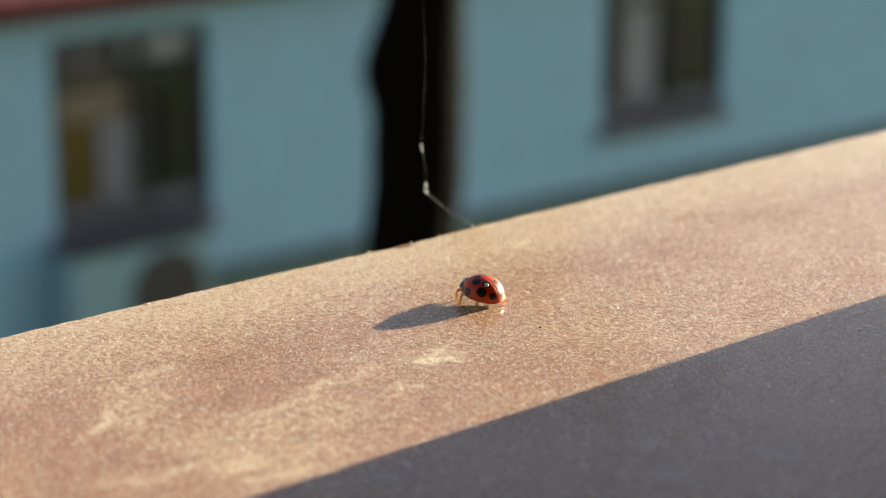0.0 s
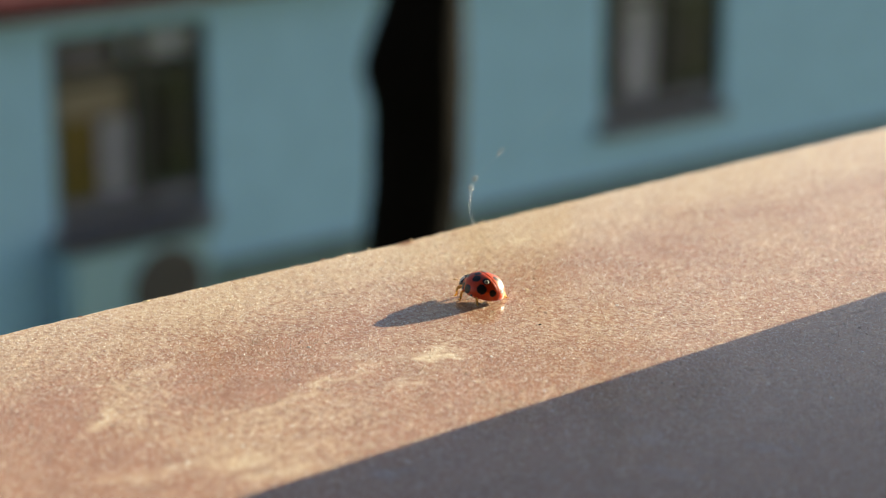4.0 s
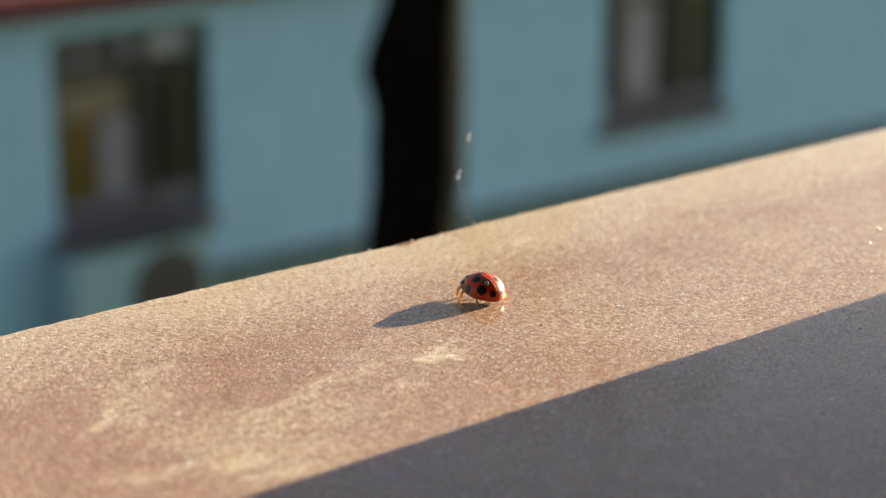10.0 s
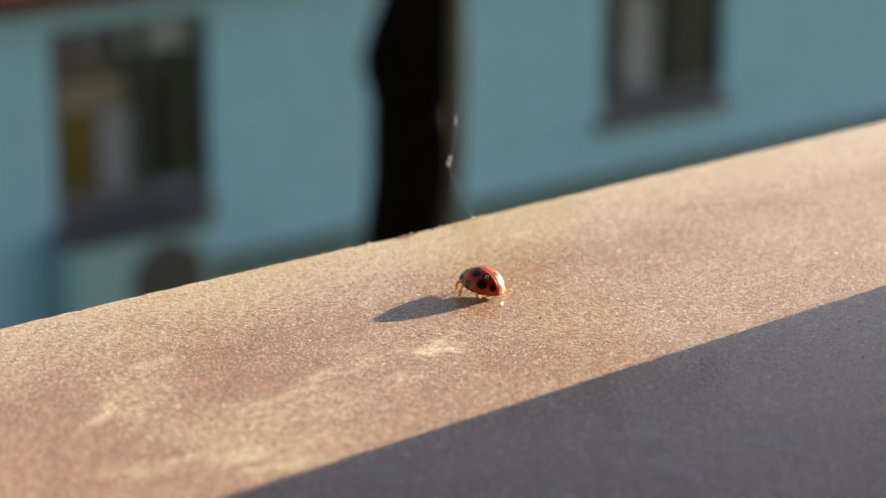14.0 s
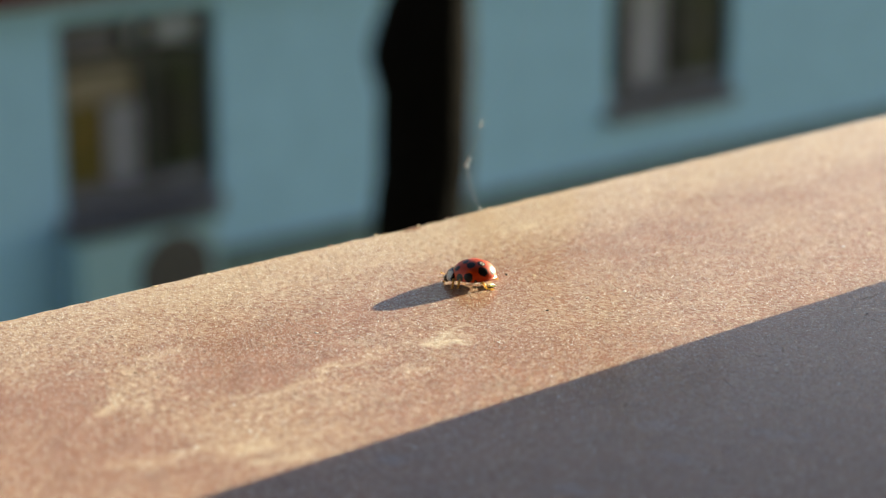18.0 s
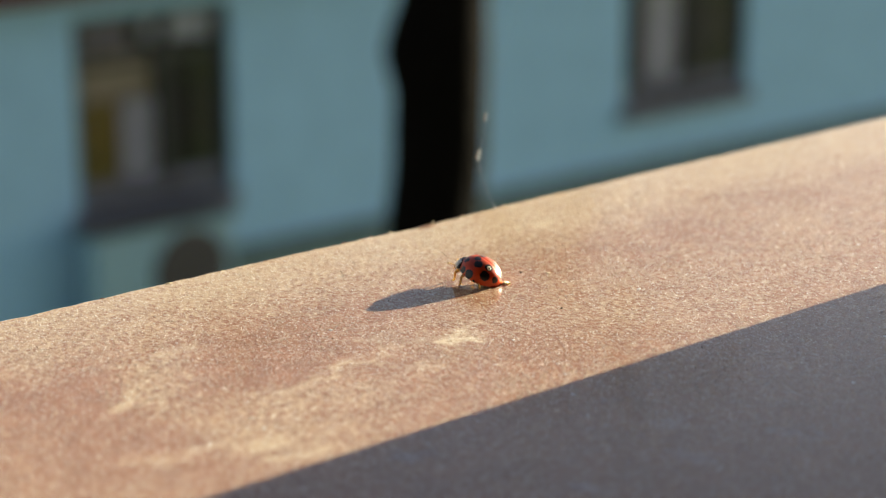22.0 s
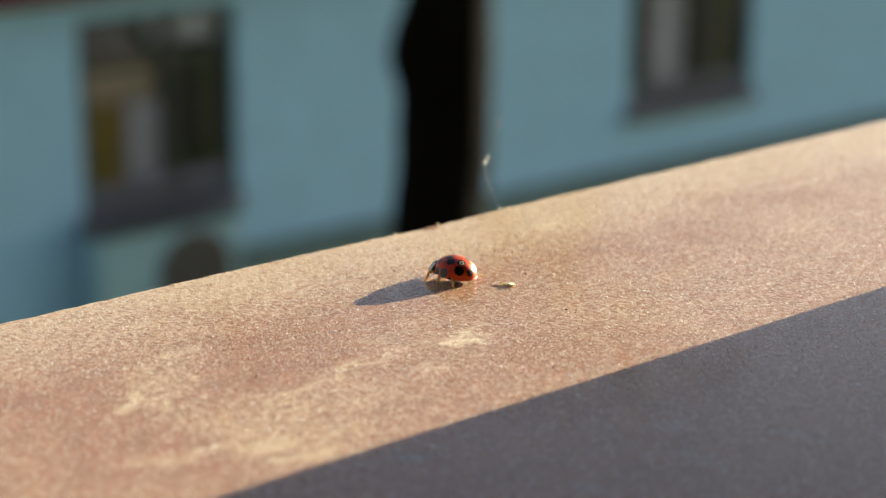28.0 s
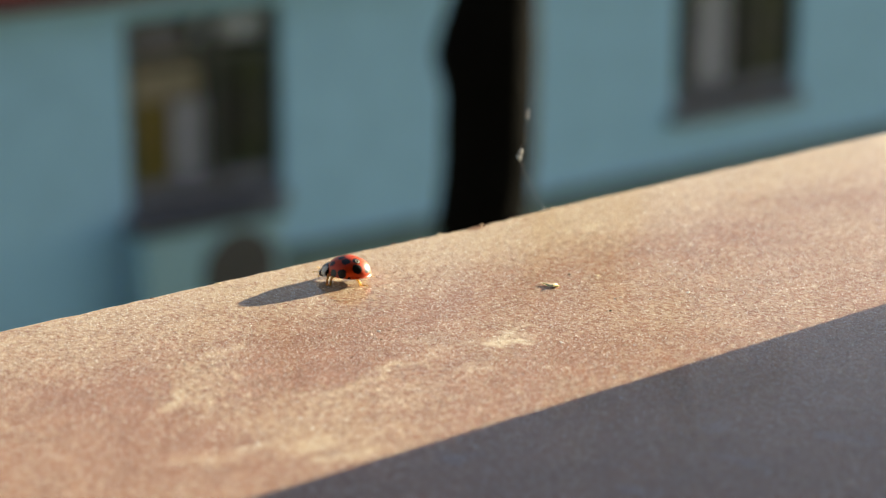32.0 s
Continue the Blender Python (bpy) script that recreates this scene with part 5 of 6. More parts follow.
    walk(legs[3], [
        (0.00, pose(0.00140, -0.00100, 0.00065, 17.5, 14.0, 0.0)),
        (1.00, pose(0.00140, -0.00100, 0.00065, 17.5, 14.0, 0.0)),
        (2.00, pose(0.00140, -0.00100, 0.00065, 17.5, 14.0, 0.0)),
        (3.00, pose(0.00140, -0.00100, 0.00065, 17.5, 14.0, 0.0)),
        (3.50, pose(0.00140, -0.00100, 0.00065, 17.5, 14.0, 0.0)),
        (5.50, pose(0.00140, -0.00100, 0.00065, 17.5, 14.0, 0.0)),
        (6.00, pose(0.00140, -0.00100, 0.00065, 17.5, 14.0, 0.0)),
        (7.00, pose(0.00140, -0.00100, 0.00065, 17.5, 14.0, 0.0)),
        (8.00, pose(0.00140, -0.00100, 0.00065, 17.5, 14.0, 0.0)),
        (9.00, pose(0.00140, -0.00100, 0.00065, 17.5, 14.0, 0.0)),
        (10.00, pose(0.00140, -0.00100, 0.00065, 17.5, 14.0, 0.0)),
        (11.00, pose(0.00140, -0.00100, 0.00065, 17.5, 14.0, 0.0)),
        (12.00, pose(0.00140, -0.00100, 0.00065, 17.5, 14.0, 0.0)),
        (13.00, pose(0.00140, -0.00100, 0.00065, 17.5, 14.0, 0.0)),
        (14.00, pose(0.00140, -0.00100, 0.00065, 17.5, 14.0, 0.0)),
        (14.50, pose(0.00140, -0.00100, 0.00065, 17.5, 14.0, 0.0)),
        (16.50, pose(0.00140, -0.00100, 0.00065, 4.6, 10.0, -0.0)),
        (16.75, pose(0.00140, -0.00100, 0.00065, 10.1, 8.0, -9.4)),
        (17.00, pose(0.00140, -0.00100, 0.00065, 5.1, 6.0, 15.2)),
        (17.25, pose(0.00140, -0.00100, 0.00065, 1.9, 3.5, -15.2)),
        (17.50, pose(0.00140, -0.00100, 0.00065, 1.3, 1.0, 9.4)),
        (17.75, pose(0.00140, -0.00100, 0.00065, -8.0, 0.0, 0.0)),
        (18.00, pose(0.00140, -0.00100, 0.00065, -1.3, -1.0, -9.4)),
        (18.25, pose(0.00140, -0.00100, 0.00065, -3.1, -0.5, 15.2)),
        (18.50, pose(0.00140, -0.00100, 0.00065, -2.5, 0.0, -15.2)),
        (19.00, pose(0.00140, -0.00100, 0.00065, 1.3, 1.0, 0.0)),
        (19.50, pose(0.00140, -0.00100, 0.00065, 5.0, 4.0, 0.0)),
        (20.00, pose(0.00140, -0.00100, 0.00065, 15.0, 12.0, 0.0)),
        (20.50, pose(0.00140, -0.00100, 0.00065, 21.2, 17.0, 0.0)),
        (21.00, pose(0.00140, -0.00100, 0.00065, 24.8, 20.0, 0.0)),
        (21.50, pose(0.00140, -0.00100, 0.00065, 24.8, 20.0, 0.0)),
        (22.00, pose(0.00140, -0.00100, 0.00065, 25.9, 21.0, 0.0)),
        (22.50, pose(0.00140, -0.00100, 0.00065, 24.8, 20.0, 0.0)),
        (23.00, pose(0.00140, -0.00100, 0.00065, 24.8, 20.0, 0.0)),
        (24.00, pose(0.00140, -0.00100, 0.00065, 24.8, 20.0, 0.0)),
        (25.00, pose(0.00140, -0.00100, 0.00065, 24.8, 20.0, 0.0)),
        (25.50, pose(0.00140, -0.00100, 0.00065, 23.6, 19.0, 0.0)),
        (25.75, pose(0.00140, -0.00100, 0.00065, 21.4, 17.6, -16.0)),
        (26.00, pose(0.00140, -0.00100, 0.00065, 20.3, 16.2, 12.3)),
        (26.25, pose(0.00140, -0.00100, 0.00065, 10.8, 14.9, -4.0)),
        (26.50, pose(0.00140, -0.00100, 0.00065, 16.9, 13.5, -5.9)),
        (26.75, pose(0.00140, -0.00100, 0.00065, 10.9, 12.1, 13.5)),
        (27.00, pose(0.00140, -0.00100, 0.00065, 13.0, 10.8, -16.0)),
        (27.25, pose(0.00140, -0.00100, 0.00065, 11.8, 9.4, 12.3)),
        (27.50, pose(0.00140, -0.00100, 0.00065, 2.3, 8.0, -4.0)),
        (27.75, pose(0.00140, -0.00100, 0.00065, 10.1, 8.0, -5.9)),
        (28.00, pose(0.00140, -0.00100, 0.00065, 5.8, 8.0, 13.5)),
        (28.25, pose(0.00140, -0.00100, 0.00065, 7.1, 6.0, -16.0)),
        (28.50, pose(0.00140, -0.00100, 0.00065, 5.0, 4.0, 12.3)),
        (28.75, pose(0.00140, -0.00100, 0.00065, -4.6, 2.5, -4.0)),
        (29.00, pose(0.00140, -0.00100, 0.00065, 1.3, 1.0, -5.9)),
        (29.25, pose(0.00140, -0.00100, 0.00065, -3.7, 0.5, 13.5)),
        (29.50, pose(0.00140, -0.00100, 0.00065, -0.5, 0.0, -16.0)),
        (29.75, pose(0.00140, -0.00100, 0.00065, 0.0, 0.0, 12.3)),
        (30.00, pose(0.00140, -0.00100, 0.00065, -7.7, 0.0, -4.0)),
        (30.25, pose(0.00140, -0.00100, 0.00065, 1.1, 0.8, -5.9)),
        (30.30, pose(0.00140, -0.00100, 0.00065, 1.3, 1.0, 2.0)),
        (30.50, pose(0.00140, -0.00100, 0.00065, -3.0, 1.0, 13.5)),
        (30.60, pose(0.00140, -0.00100, 0.00065, -6.7, 1.0, 0.0)),
        (30.75, pose(0.00140, -0.00100, 0.00065, 2.7, 2.5, -16.0)),
        (30.90, pose(0.00140, -0.00100, 0.00065, 5.0, 4.0, -2.0)),
        (31.00, pose(0.00140, -0.00100, 0.00065, 5.0, 4.0, 12.3)),
        (31.10, pose(0.00140, -0.00100, 0.00065, 2.6, 4.0, 15.2)),
        (31.25, pose(0.00140, -0.00100, 0.00065, -2.7, 4.0, -4.0)),
        (31.30, pose(0.00140, -0.00100, 0.00065, -0.8, 4.0, -11.0)),
        (31.50, pose(0.00140, -0.00100, 0.00065, 5.0, 4.0, -5.9)),
        (31.70, pose(0.00140, -0.00100, 0.00065, 4.5, 4.0, 16.0)),
        (31.75, pose(0.00140, -0.00100, 0.00065, 0.8, 4.0, 13.5)),
        (31.90, pose(0.00140, -0.00100, 0.00065, -2.0, 4.0, -7.7)),
        (32.00, pose(0.00140, -0.00100, 0.00065, 4.5, 4.0, -16.0)),
    ])
    walk(legs[4], [
        (0.00, pose(0.00040, -0.00100, 0.00065, 10.2, 14.0, 0.0)),
        (1.00, pose(0.00040, -0.00100, 0.00065, 10.2, 14.0, 0.0)),
        (2.00, pose(0.00040, -0.00100, 0.00065, 10.2, 14.0, 0.0)),
        (3.00, pose(0.00040, -0.00100, 0.00065, 10.2, 14.0, 0.0)),
        (3.50, pose(0.00040, -0.00100, 0.00065, 10.2, 14.0, 0.0)),
        (5.50, pose(0.00040, -0.00100, 0.00065, 10.2, 14.0, 0.0)),
        (6.00, pose(0.00040, -0.00100, 0.00065, 10.2, 14.0, 0.0)),
        (7.00, pose(0.00040, -0.00100, 0.00065, 10.2, 14.0, 0.0)),
        (8.00, pose(0.00040, -0.00100, 0.00065, 10.2, 14.0, 0.0)),
        (9.00, pose(0.00040, -0.00100, 0.00065, 10.2, 14.0, 0.0)),
        (10.00, pose(0.00040, -0.00100, 0.00065, 10.2, 14.0, 0.0)),
        (11.00, pose(0.00040, -0.00100, 0.00065, 10.2, 14.0, 0.0)),
        (12.00, pose(0.00040, -0.00100, 0.00065, 10.2, 14.0, 0.0)),
        (13.00, pose(0.00040, -0.00100, 0.00065, 10.2, 14.0, 0.0)),
        (14.00, pose(0.00040, -0.00100, 0.00065, 10.2, 14.0, 0.0)),
        (14.50, pose(0.00040, -0.00100, 0.00065, 10.2, 14.0, 0.0)),
        (16.50, pose(0.00040, -0.00100, 0.00065, 7.3, 10.0, -0.0)),
        (16.75, pose(0.00040, -0.00100, 0.00065, -0.6, 8.0, 9.4)),
        (17.00, pose(0.00040, -0.00100, 0.00065, 4.4, 6.0, -15.2)),
        (17.25, pose(0.00040, -0.00100, 0.00065, 2.6, 3.5, 15.2)),
        (17.50, pose(0.00040, -0.00100, 0.00065, -5.7, 1.0, -9.4)),
        (17.75, pose(0.00040, -0.00100, 0.00065, 0.0, 0.0, -0.0)),
        (18.00, pose(0.00040, -0.00100, 0.00065, -7.2, -1.0, 9.4)),
        (18.25, pose(0.00040, -0.00100, 0.00065, -0.4, -0.5, -15.2)),
        (18.50, pose(0.00040, -0.00100, 0.00065, 0.0, 0.0, 15.2)),
        (19.00, pose(0.00040, -0.00100, 0.00065, 0.7, 1.0, 0.0)),
        (19.50, pose(0.00040, -0.00100, 0.00065, 2.9, 4.0, 0.0)),
        (20.00, pose(0.00040, -0.00100, 0.00065, 8.8, 12.0, 0.0)),
        (20.50, pose(0.00040, -0.00100, 0.00065, 12.3, 17.0, 0.0)),
        (21.00, pose(0.00040, -0.00100, 0.00065, 14.4, 20.0, 0.0)),
        (21.50, pose(0.00040, -0.00100, 0.00065, 14.4, 20.0, 0.0)),
        (22.00, pose(0.00040, -0.00100, 0.00065, 15.1, 21.0, 0.0)),
        (22.50, pose(0.00040, -0.00100, 0.00065, 14.4, 20.0, 0.0)),
        (23.00, pose(0.00040, -0.00100, 0.00065, 14.4, 20.0, 0.0)),
        (24.00, pose(0.00040, -0.00100, 0.00065, 14.4, 20.0, 0.0)),
        (25.00, pose(0.00040, -0.00100, 0.00065, 14.4, 20.0, 0.0)),
        (25.50, pose(0.00040, -0.00100, 0.00065, 13.7, 19.0, 0.0)),
        (25.75, pose(0.00040, -0.00100, 0.00065, 12.8, 17.6, 16.0)),
        (26.00, pose(0.00040, -0.00100, 0.00065, 6.7, 16.2, -12.3)),
        (26.25, pose(0.00040, -0.00100, 0.00065, 10.8, 14.9, 4.0)),
        (26.50, pose(0.00040, -0.00100, 0.00065, 2.4, 13.5, 5.9)),
        (26.75, pose(0.00040, -0.00100, 0.00065, 8.9, 12.1, -13.5)),
        (27.00, pose(0.00040, -0.00100, 0.00065, 7.9, 10.8, 16.0)),
        (27.25, pose(0.00040, -0.00100, 0.00065, 1.8, 9.4, -12.3)),
        (27.50, pose(0.00040, -0.00100, 0.00065, 5.9, 8.0, 4.0)),
        (27.75, pose(0.00040, -0.00100, 0.00065, -1.6, 8.0, 5.9)),
        (28.00, pose(0.00040, -0.00100, 0.00065, 5.9, 8.0, -13.5)),
        (28.25, pose(0.00040, -0.00100, 0.00065, 4.4, 6.0, 16.0)),
        (28.50, pose(0.00040, -0.00100, 0.00065, -2.2, 4.0, -12.3)),
        (28.75, pose(0.00040, -0.00100, 0.00065, 1.8, 2.5, 4.0)),
        (29.00, pose(0.00040, -0.00100, 0.00065, -6.7, 1.0, 5.9)),
        (29.25, pose(0.00040, -0.00100, 0.00065, 0.4, 0.5, -13.5)),
        (29.50, pose(0.00040, -0.00100, 0.00065, 0.0, 0.0, 16.0)),
        (29.75, pose(0.00040, -0.00100, 0.00065, -5.1, 0.0, -12.3)),
        (30.00, pose(0.00040, -0.00100, 0.00065, 0.0, 0.0, 4.0)),
        (30.25, pose(0.00040, -0.00100, 0.00065, -6.8, 0.8, 5.9)),
        (30.30, pose(0.00040, -0.00100, 0.00065, -7.2, 1.0, -2.0)),
        (30.50, pose(0.00040, -0.00100, 0.00065, 0.7, 1.0, -13.5)),
        (30.60, pose(0.00040, -0.00100, 0.00065, 0.7, 1.0, 0.0)),
        (30.75, pose(0.00040, -0.00100, 0.00065, 1.8, 2.5, 16.0)),
        (30.90, pose(0.00040, -0.00100, 0.00065, -5.0, 4.0, 2.0)),
        (31.00, pose(0.00040, -0.00100, 0.00065, -2.2, 4.0, -12.3)),
        (31.10, pose(0.00040, -0.00100, 0.00065, 2.9, 4.0, -15.2)),
        (31.25, pose(0.00040, -0.00100, 0.00065, 2.9, 4.0, 4.0)),
        (31.30, pose(0.00040, -0.00100, 0.00065, 2.9, 4.0, 11.0)),
        (31.50, pose(0.00040, -0.00100, 0.00065, -4.5, 4.0, 5.9)),
        (31.70, pose(0.00040, -0.00100, 0.00065, 2.9, 4.0, -16.0)),
        (31.75, pose(0.00040, -0.00100, 0.00065, 2.9, 4.0, -13.5)),
        (31.90, pose(0.00040, -0.00100, 0.00065, 2.9, 4.0, 7.7)),
        (32.00, pose(0.00040, -0.00100, 0.00065, 2.9, 4.0, 16.0)),
    ])
    walk(legs[5], [
        (0.00, pose(-0.00080, -0.00100, 0.00065, 1.5, 8.4, 0.0)),
        (1.00, pose(-0.00080, -0.00100, 0.00065, 1.5, 8.4, 0.0)),
        (2.00, pose(-0.00080, -0.00100, 0.00065, 1.5, 8.4, 0.0)),
        (3.00, pose(-0.00080, -0.00100, 0.00065, 1.5, 8.4, 0.0)),
        (3.50, pose(-0.00080, -0.00100, 0.00065, 1.5, 8.4, 0.0)),
        (5.50, pose(-0.00080, -0.00100, 0.00065, 1.5, 8.4, 0.0)),
        (6.00, pose(-0.00080, -0.00100, 0.00065, 1.5, 8.4, 0.0)),
        (7.00, pose(-0.00080, -0.00100, 0.00065, 1.5, 8.4, 0.0)),
        (8.00, pose(-0.00080, -0.00100, 0.00065, 1.5, 8.4, 0.0)),
        (9.00, pose(-0.00080, -0.00100, 0.00065, 1.5, 8.4, 0.0)),
        (10.00, pose(-0.00080, -0.00100, 0.00065, 1.5, 8.4, 0.0)),
        (11.00, pose(-0.00080, -0.00100, 0.00065, 1.5, 8.4, 0.0)),
        (12.00, pose(-0.00080, -0.00100, 0.00065, 1.5, 8.4, 0.0)),
        (13.00, pose(-0.00080, -0.00100, 0.00065, 1.5, 8.4, 0.0)),
        (14.00, pose(-0.00080, -0.00100, 0.00065, 1.5, 8.4, 0.0)),
        (14.50, pose(-0.00080, -0.00100, 0.00065, 1.5, 8.4, 0.0)),
        (16.50, pose(-0.00080, -0.00100, 0.00065, -7.0, 6.0, -0.0)),
        (16.75, pose(-0.00080, -0.00100, 0.00065, 0.8, 4.8, -9.4)),
        (17.00, pose(-0.00080, -0.00100, 0.00065, -1.8, 3.6, 15.2)),
        (17.25, pose(-0.00080, -0.00100, 0.00065, -2.1, 2.1, -15.2)),
        (17.50, pose(-0.00080, -0.00100, 0.00065, 0.1, 0.6, 9.4)),
        (17.75, pose(-0.00080, -0.00100, 0.00065, -8.0, 0.0, 0.0)),
        (18.00, pose(-0.00080, -0.00100, 0.00065, -0.1, -0.6, -9.4)),
        (18.25, pose(-0.00080, -0.00100, 0.00065, -2.5, -0.3, 15.2)),
        (18.50, pose(-0.00080, -0.00100, 0.00065, -2.5, 0.0, -15.2)),
        (19.00, pose(-0.00080, -0.00100, 0.00065, 0.1, 0.6, 0.0)),
        (19.50, pose(-0.00080, -0.00100, 0.00065, 0.4, 2.4, 0.0)),
        (20.00, pose(-0.00080, -0.00100, 0.00065, 1.3, 7.2, 0.0)),
        (20.50, pose(-0.00080, -0.00100, 0.00065, 1.8, 10.2, 0.0)),
        (21.00, pose(-0.00080, -0.00100, 0.00065, 2.1, 12.0, 0.0)),
        (21.50, pose(-0.00080, -0.00100, 0.00065, 2.1, 12.0, 0.0)),
        (22.00, pose(-0.00080, -0.00100, 0.00065, 2.2, 12.6, 0.0)),
        (22.50, pose(-0.00080, -0.00100, 0.00065, 2.1, 12.0, 0.0)),
        (23.00, pose(-0.00080, -0.00100, 0.00065, 2.1, 12.0, 0.0)),
        (24.00, pose(-0.00080, -0.00100, 0.00065, 2.1, 12.0, 0.0)),
        (25.00, pose(-0.00080, -0.00100, 0.00065, 2.1, 12.0, 0.0)),
        (25.50, pose(-0.00080, -0.00100, 0.00065, 2.0, 11.4, 0.0)),
        (25.75, pose(-0.00080, -0.00100, 0.00065, 1.3, 10.6, -16.0)),
        (26.00, pose(-0.00080, -0.00100, 0.00065, 1.7, 9.8, 12.3)),
        (26.25, pose(-0.00080, -0.00100, 0.00065, -6.2, 8.9, -4.0)),
        (26.50, pose(-0.00080, -0.00100, 0.00065, 1.4, 8.1, -5.9)),
        (26.75, pose(-0.00080, -0.00100, 0.00065, -3.0, 7.3, 13.5)),
        (27.00, pose(-0.00080, -0.00100, 0.00065, 0.6, 6.5, -16.0)),
        (27.25, pose(-0.00080, -0.00100, 0.00065, 1.0, 5.6, 12.3)),
        (27.50, pose(-0.00080, -0.00100, 0.00065, -6.9, 4.8, -4.0)),
        (27.75, pose(-0.00080, -0.00100, 0.00065, 0.8, 4.8, -5.9)),
        (28.00, pose(-0.00080, -0.00100, 0.00065, -3.4, 4.8, 13.5)),
        (28.25, pose(-0.00080, -0.00100, 0.00065, 0.1, 3.6, -16.0)),
        (28.50, pose(-0.00080, -0.00100, 0.00065, 0.4, 2.4, 12.3)),
        (28.75, pose(-0.00080, -0.00100, 0.00065, -7.5, 1.5, -4.0)),
        (29.00, pose(-0.00080, -0.00100, 0.00065, 0.1, 0.6, -5.9)),
        (29.25, pose(-0.00080, -0.00100, 0.00065, -4.2, 0.3, 13.5)),
        (29.50, pose(-0.00080, -0.00100, 0.00065, -0.5, 0.0, -16.0)),
        (29.75, pose(-0.00080, -0.00100, 0.00065, 0.0, 0.0, 12.3)),
        (30.00, pose(-0.00080, -0.00100, 0.00065, -7.7, 0.0, -4.0)),
        (30.25, pose(-0.00080, -0.00100, 0.00065, 0.1, 0.5, -5.9)),
        (30.30, pose(-0.00080, -0.00100, 0.00065, 0.1, 0.6, 2.0)),
        (30.50, pose(-0.00080, -0.00100, 0.00065, -4.2, 0.6, 13.5)),
        (30.60, pose(-0.00080, -0.00100, 0.00065, -7.9, 0.6, 0.0)),
        (30.75, pose(-0.00080, -0.00100, 0.00065, -0.2, 1.5, -16.0)),
        (30.90, pose(-0.00080, -0.00100, 0.00065, 0.4, 2.4, -2.0)),
        (31.00, pose(-0.00080, -0.00100, 0.00065, 0.4, 2.4, 12.3)),
        (31.10, pose(-0.00080, -0.00100, 0.00065, -2.1, 2.4, 15.2)),
        (31.25, pose(-0.00080, -0.00100, 0.00065, -7.3, 2.4, -4.0)),
        (31.30, pose(-0.00080, -0.00100, 0.00065, -5.4, 2.4, -11.0)),
        (31.50, pose(-0.00080, -0.00100, 0.00065, 0.4, 2.4, -5.9)),
        (31.70, pose(-0.00080, -0.00100, 0.00065, -0.1, 2.4, 16.0)),
        (31.75, pose(-0.00080, -0.00100, 0.00065, -3.9, 2.4, 13.5)),
        (31.90, pose(-0.00080, -0.00100, 0.00065, -6.6, 2.4, -7.7)),
        (32.00, pose(-0.00080, -0.00100, 0.00065, -0.1, 2.4, -16.0)),
    ])
    walk(strands[0], [
        (0.0, pose(0.00000, 0.00000, 0.00000, -11.5, -55.5)),
        (0.5, pose(0.00000, 0.00000, 0.00000, -12.0, -53.1)),
        (1.0, pose(0.00000, 0.00000, 0.00000, -14.3, -41.5)),
        (1.5, pose(0.00000, 0.00000, 0.00000, -52.7, -65.4)),
        (2.0, pose(0.00000, 0.00000, 0.00000, -16.3, -27.9)),
        (2.5, pose(0.00000, 0.00000, 0.00000, -37.1, -26.7)),
        (3.0, pose(0.00000, 0.00000, 0.00000, -64.5, -73.5)),
        (3.5, pose(0.00000, 0.00000, 0.00000, -72.5, -0.7)),
        (5.5, pose(0.00000, 0.00000, 0.00000, -49.9, -17.9)),
        (6.0, pose(0.00000, 0.00000, 0.00000, -49.4, -19.5)),
        (6.5, pose(0.00000, 0.00000, 0.00000, -45.7, -22.6)),
        (7.0, pose(0.00000, 0.00000, 0.00000, -44.5, -24.5)),
        (7.5, pose(0.00000, 0.00000, 0.00000, -37.6, -22.7)),
        (8.0, pose(0.00000, 0.00000, 0.00000, -16.7, -25.6)),
        (8.5, pose(0.00000, 0.00000, 0.00000, -23.9, -22.3)),
        (9.0, pose(0.00000, 0.00000, 0.00000, -34.1, -27.1)),
        (10.0, pose(0.00000, 0.00000, 0.00000, -45.7, -22.9)),
        (11.0, pose(0.00000, 0.00000, 0.00000, -38.9, -23.1)),
        (12.0, pose(0.00000, 0.00000, 0.00000, -38.1, -24.0)),
        (13.0, pose(0.00000, 0.00000, 0.00000, -40.0, -24.6)),
        (14.0, pose(0.00000, 0.00000, 0.00000, -20.4, -26.2)),
        (17.0, pose(0.00000, 0.00000, 0.00000, -41.7, -24.5)),
        (18.0, pose(0.00000, 0.00000, 0.00000, -51.5, -21.9)),
        (19.0, pose(0.00000, 0.00000, 0.00000, -52.3, -25.5)),
        (20.0, pose(0.00000, 0.00000, 0.00000, -42.7, -25.7)),
        (21.0, pose(0.00000, 0.00000, 0.00000, -43.9, -25.3)),
        (22.0, pose(0.00000, 0.00000, 0.00000, -41.9, -22.9)),
        (23.0, pose(0.00000, 0.00000, 0.00000, -56.5, -23.7)),
        (24.0, pose(0.00000, 0.00000, 0.00000, -42.0, -24.6)),
        (25.0, pose(0.00000, 0.00000, 0.00000, -47.7, -24.7)),
        (28.0, pose(0.00000, 0.00000, 0.00000, -48.5, -22.9)),
        (30.0, pose(0.00000, 0.00000, 0.00000, -28.5, -26.5)),
        (32.0, pose(0.00000, 0.00000, 0.00000, -26.9, -28.6)),
    ])
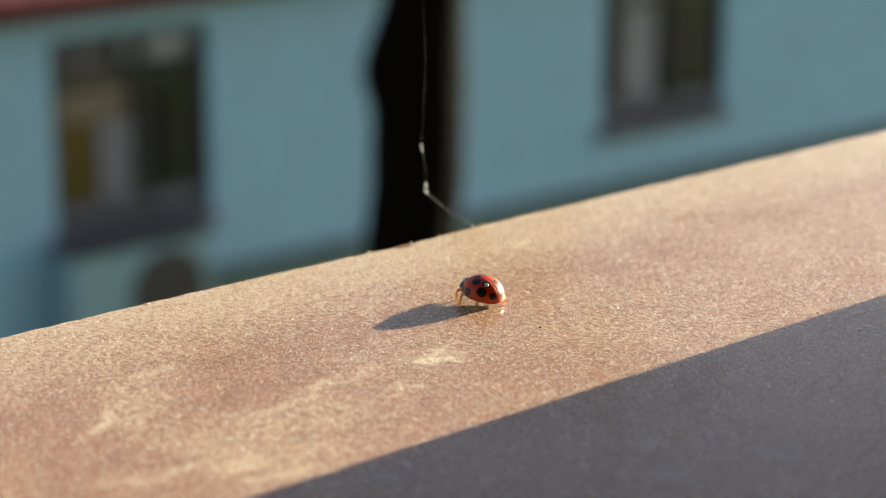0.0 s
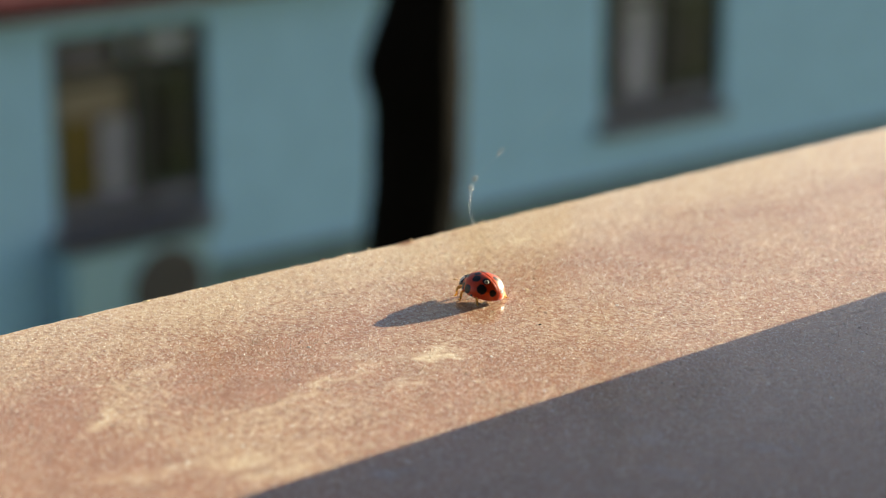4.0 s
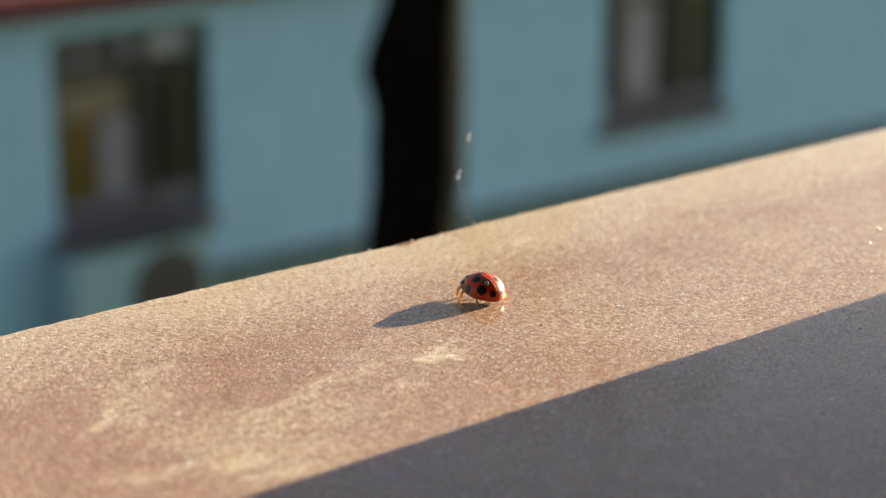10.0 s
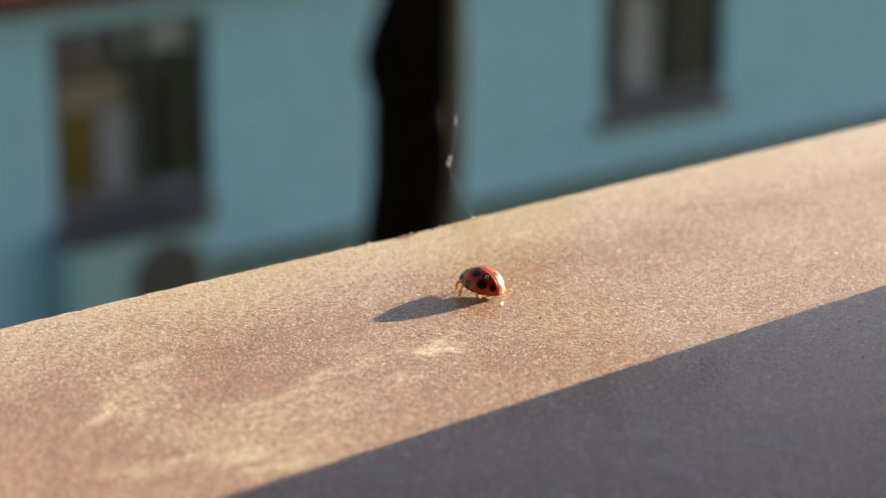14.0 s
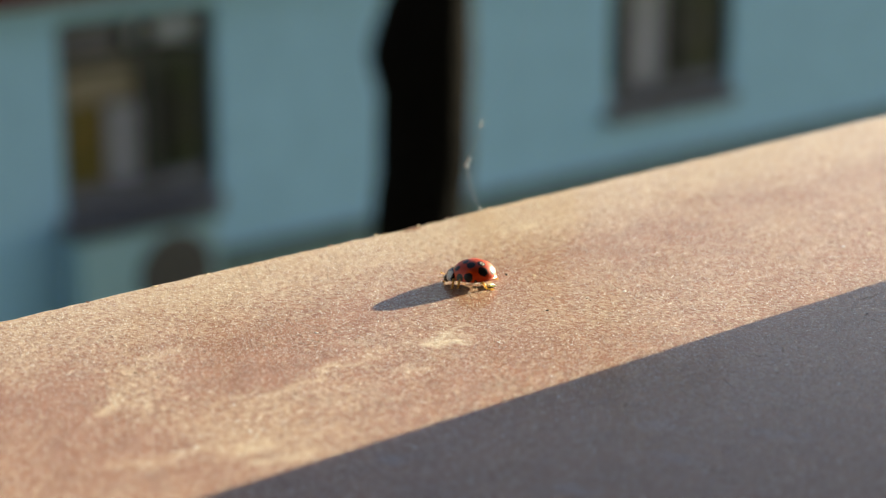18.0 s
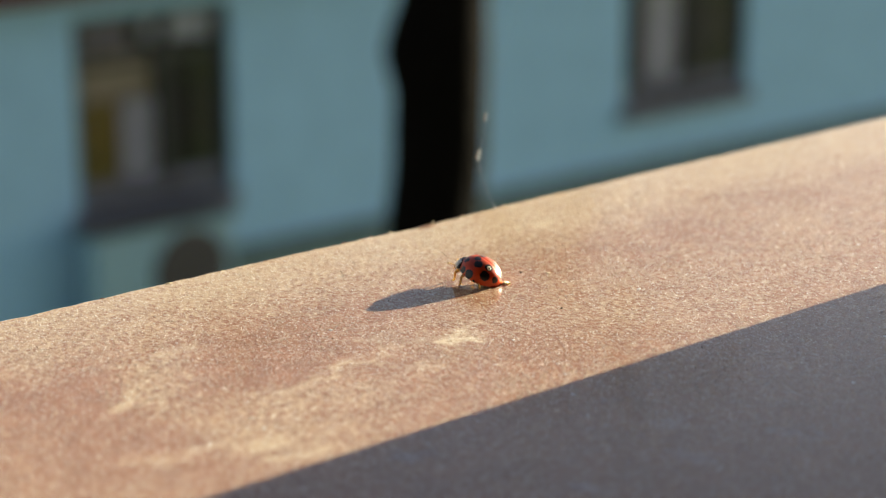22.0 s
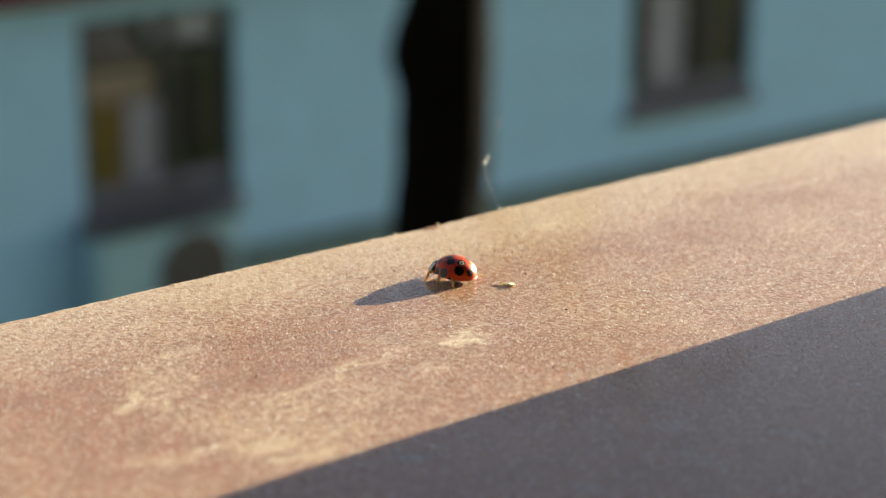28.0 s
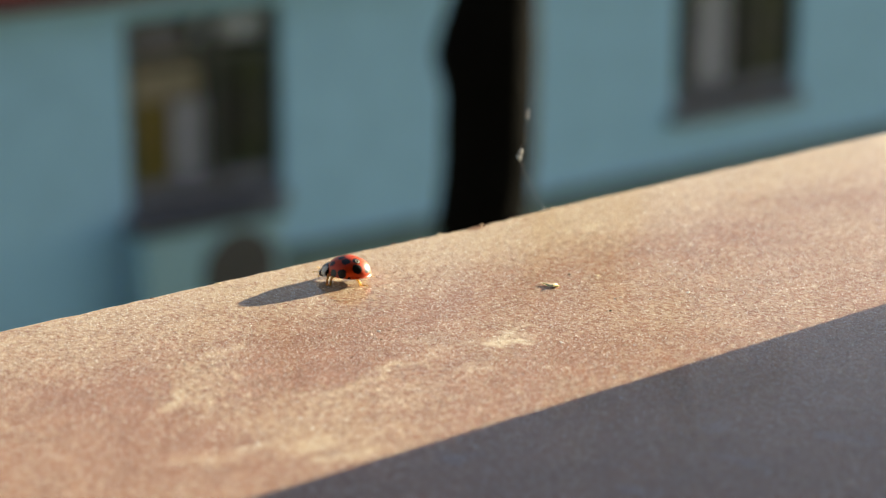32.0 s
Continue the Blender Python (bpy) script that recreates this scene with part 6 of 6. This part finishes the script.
    walk(strands[1], [
        (0.0, pose(-0.00630, 0.00155, 0.00433, -6.9, -5.6)),
        (0.5, pose(-0.00610, 0.00163, 0.00458, -12.9, 0.0)),
        (1.0, pose(-0.00501, 0.00193, 0.00566, -12.9, 4.2)),
        (1.5, pose(-0.00430, 0.00620, 0.00197, 3.9, 7.0)),
        (2.0, pose(-0.00350, 0.00219, 0.00662, -12.9, 3.6)),
        (2.5, pose(-0.00279, 0.00470, 0.00556, 23.4, 0.0)),
        (3.0, pose(-0.00322, 0.00704, 0.00096, 19.7, 4.4)),
        (3.5, pose(-0.00003, 0.00744, 0.00235, -7.8, 48.4)),
        (5.5, pose(-0.00154, 0.00597, 0.00478, -12.0, 20.2)),
        (6.0, pose(-0.00170, 0.00592, 0.00479, -12.3, 17.1)),
        (6.5, pose(-0.00210, 0.00558, 0.00503, -12.5, 13.4)),
        (7.0, pose(-0.00231, 0.00547, 0.00506, -10.4, 12.9)),
        (7.5, pose(-0.00239, 0.00476, 0.00570, 4.8, 9.8)),
        (8.0, pose(-0.00322, 0.00224, 0.00674, -12.7, 9.7)),
        (8.5, pose(-0.00270, 0.00316, 0.00660, 8.5, 9.9)),
        (9.0, pose(-0.00294, 0.00437, 0.00575, 4.9, 3.5)),
        (10.0, pose(-0.00212, 0.00558, 0.00502, 6.3, 14.2)),
        (11.0, pose(-0.00238, 0.00489, 0.00559, -12.5, 15.7)),
        (12.0, pose(-0.00250, 0.00482, 0.00560, 4.7, 9.8)),
        (13.0, pose(-0.00249, 0.00502, 0.00543, -6.2, 9.9)),
        (14.0, pose(-0.00323, 0.00272, 0.00656, -12.9, 9.3)),
        (17.0, pose(-0.00241, 0.00519, 0.00530, -5.0, 8.4)),
        (18.0, pose(-0.00181, 0.00610, 0.00451, -12.4, 20.2)),
        (19.0, pose(-0.00205, 0.00617, 0.00431, -12.6, 20.1)),
        (20.0, pose(-0.00248, 0.00529, 0.00517, -8.3, 11.2)),
        (21.0, pose(-0.00240, 0.00541, 0.00508, -11.0, 12.7)),
        (22.0, pose(-0.00226, 0.00521, 0.00535, 4.3, 9.9)),
        (23.0, pose(-0.00173, 0.00651, 0.00394, -12.6, 18.3)),
        (24.0, pose(-0.00241, 0.00522, 0.00527, -12.9, 14.3)),
        (25.0, pose(-0.00220, 0.00577, 0.00477, 6.7, 12.8)),
        (28.0, pose(-0.00201, 0.00584, 0.00476, 0.8, 19.9)),
        (30.0, pose(-0.00306, 0.00372, 0.00613, -13.1, 11.2)),
        (32.0, pose(-0.00333, 0.00353, 0.00610, -13.4, 10.8)),
    ])
    walk(strands[2], [
        (0.0, pose(-0.00690, 0.00230, 0.01045, -3.8, -1.1)),
        (0.5, pose(-0.00610, 0.00301, 0.01063, -7.0, 4.0)),
        (1.0, pose(-0.00456, 0.00331, 0.01169, -6.9, 7.8)),
        (1.5, pose(-0.00355, 0.00578, 0.00811, 2.1, 10.2)),
        (2.0, pose(-0.00313, 0.00358, 0.01265, -7.0, 7.2)),
        (2.5, pose(-0.00279, 0.00224, 0.01125, 13.0, 4.3)),
        (3.0, pose(-0.00277, 0.00494, 0.00678, 10.8, 8.1)),
        (3.5, pose(0.00456, 0.00828, 0.00642, -4.1, 46.6)),
        (5.5, pose(0.00055, 0.00726, 0.01047, -6.4, 21.8)),
        (6.0, pose(0.00008, 0.00724, 0.01058, -6.5, 19.1)),
        (6.5, pose(-0.00070, 0.00692, 0.01092, -6.7, 15.9)),
        (7.0, pose(-0.00095, 0.00659, 0.01101, -5.6, 15.4)),
        (7.5, pose(-0.00133, 0.00424, 0.01179, 2.6, 12.7)),
        (8.0, pose(-0.00220, 0.00360, 0.01270, -6.8, 12.6)),
        (8.5, pose(-0.00164, 0.00225, 0.01264, 4.5, 12.8)),
        (9.0, pose(-0.00257, 0.00384, 0.01192, 2.6, 7.1)),
        (10.0, pose(-0.00061, 0.00490, 0.01100, 3.4, 16.5)),
        (11.0, pose(-0.00074, 0.00623, 0.01141, -6.7, 18.0)),
        (12.0, pose(-0.00144, 0.00431, 0.01169, 2.5, 12.7)),
        (13.0, pose(-0.00143, 0.00569, 0.01150, -3.3, 12.7)),
        (14.0, pose(-0.00226, 0.00410, 0.01252, -6.9, 12.2)),
        (17.0, pose(-0.00151, 0.00573, 0.01141, -2.7, 11.4)),
        (18.0, pose(0.00028, 0.00743, 0.01019, -6.6, 21.8)),
        (19.0, pose(0.00003, 0.00752, 0.00999, -6.7, 21.8)),
        (20.0, pose(-0.00129, 0.00619, 0.01119, -4.4, 14.0)),
        (21.0, pose(-0.00106, 0.00659, 0.01102, -5.9, 15.3)),
        (22.0, pose(-0.00120, 0.00474, 0.01144, 2.3, 12.7)),
        (23.0, pose(0.00018, 0.00786, 0.00968, -6.7, 20.2)),
        (24.0, pose(-0.00092, 0.00661, 0.01112, -6.9, 16.7)),
        (25.0, pose(-0.00083, 0.00505, 0.01078, 3.5, 15.3)),
        (28.0, pose(0.00010, 0.00576, 0.01059, 0.4, 21.6)),
        (30.0, pose(-0.00188, 0.00513, 0.01206, -7.0, 14.0)),
        (32.0, pose(-0.00220, 0.00497, 0.01203, -7.2, 13.6)),
    ])


motions()
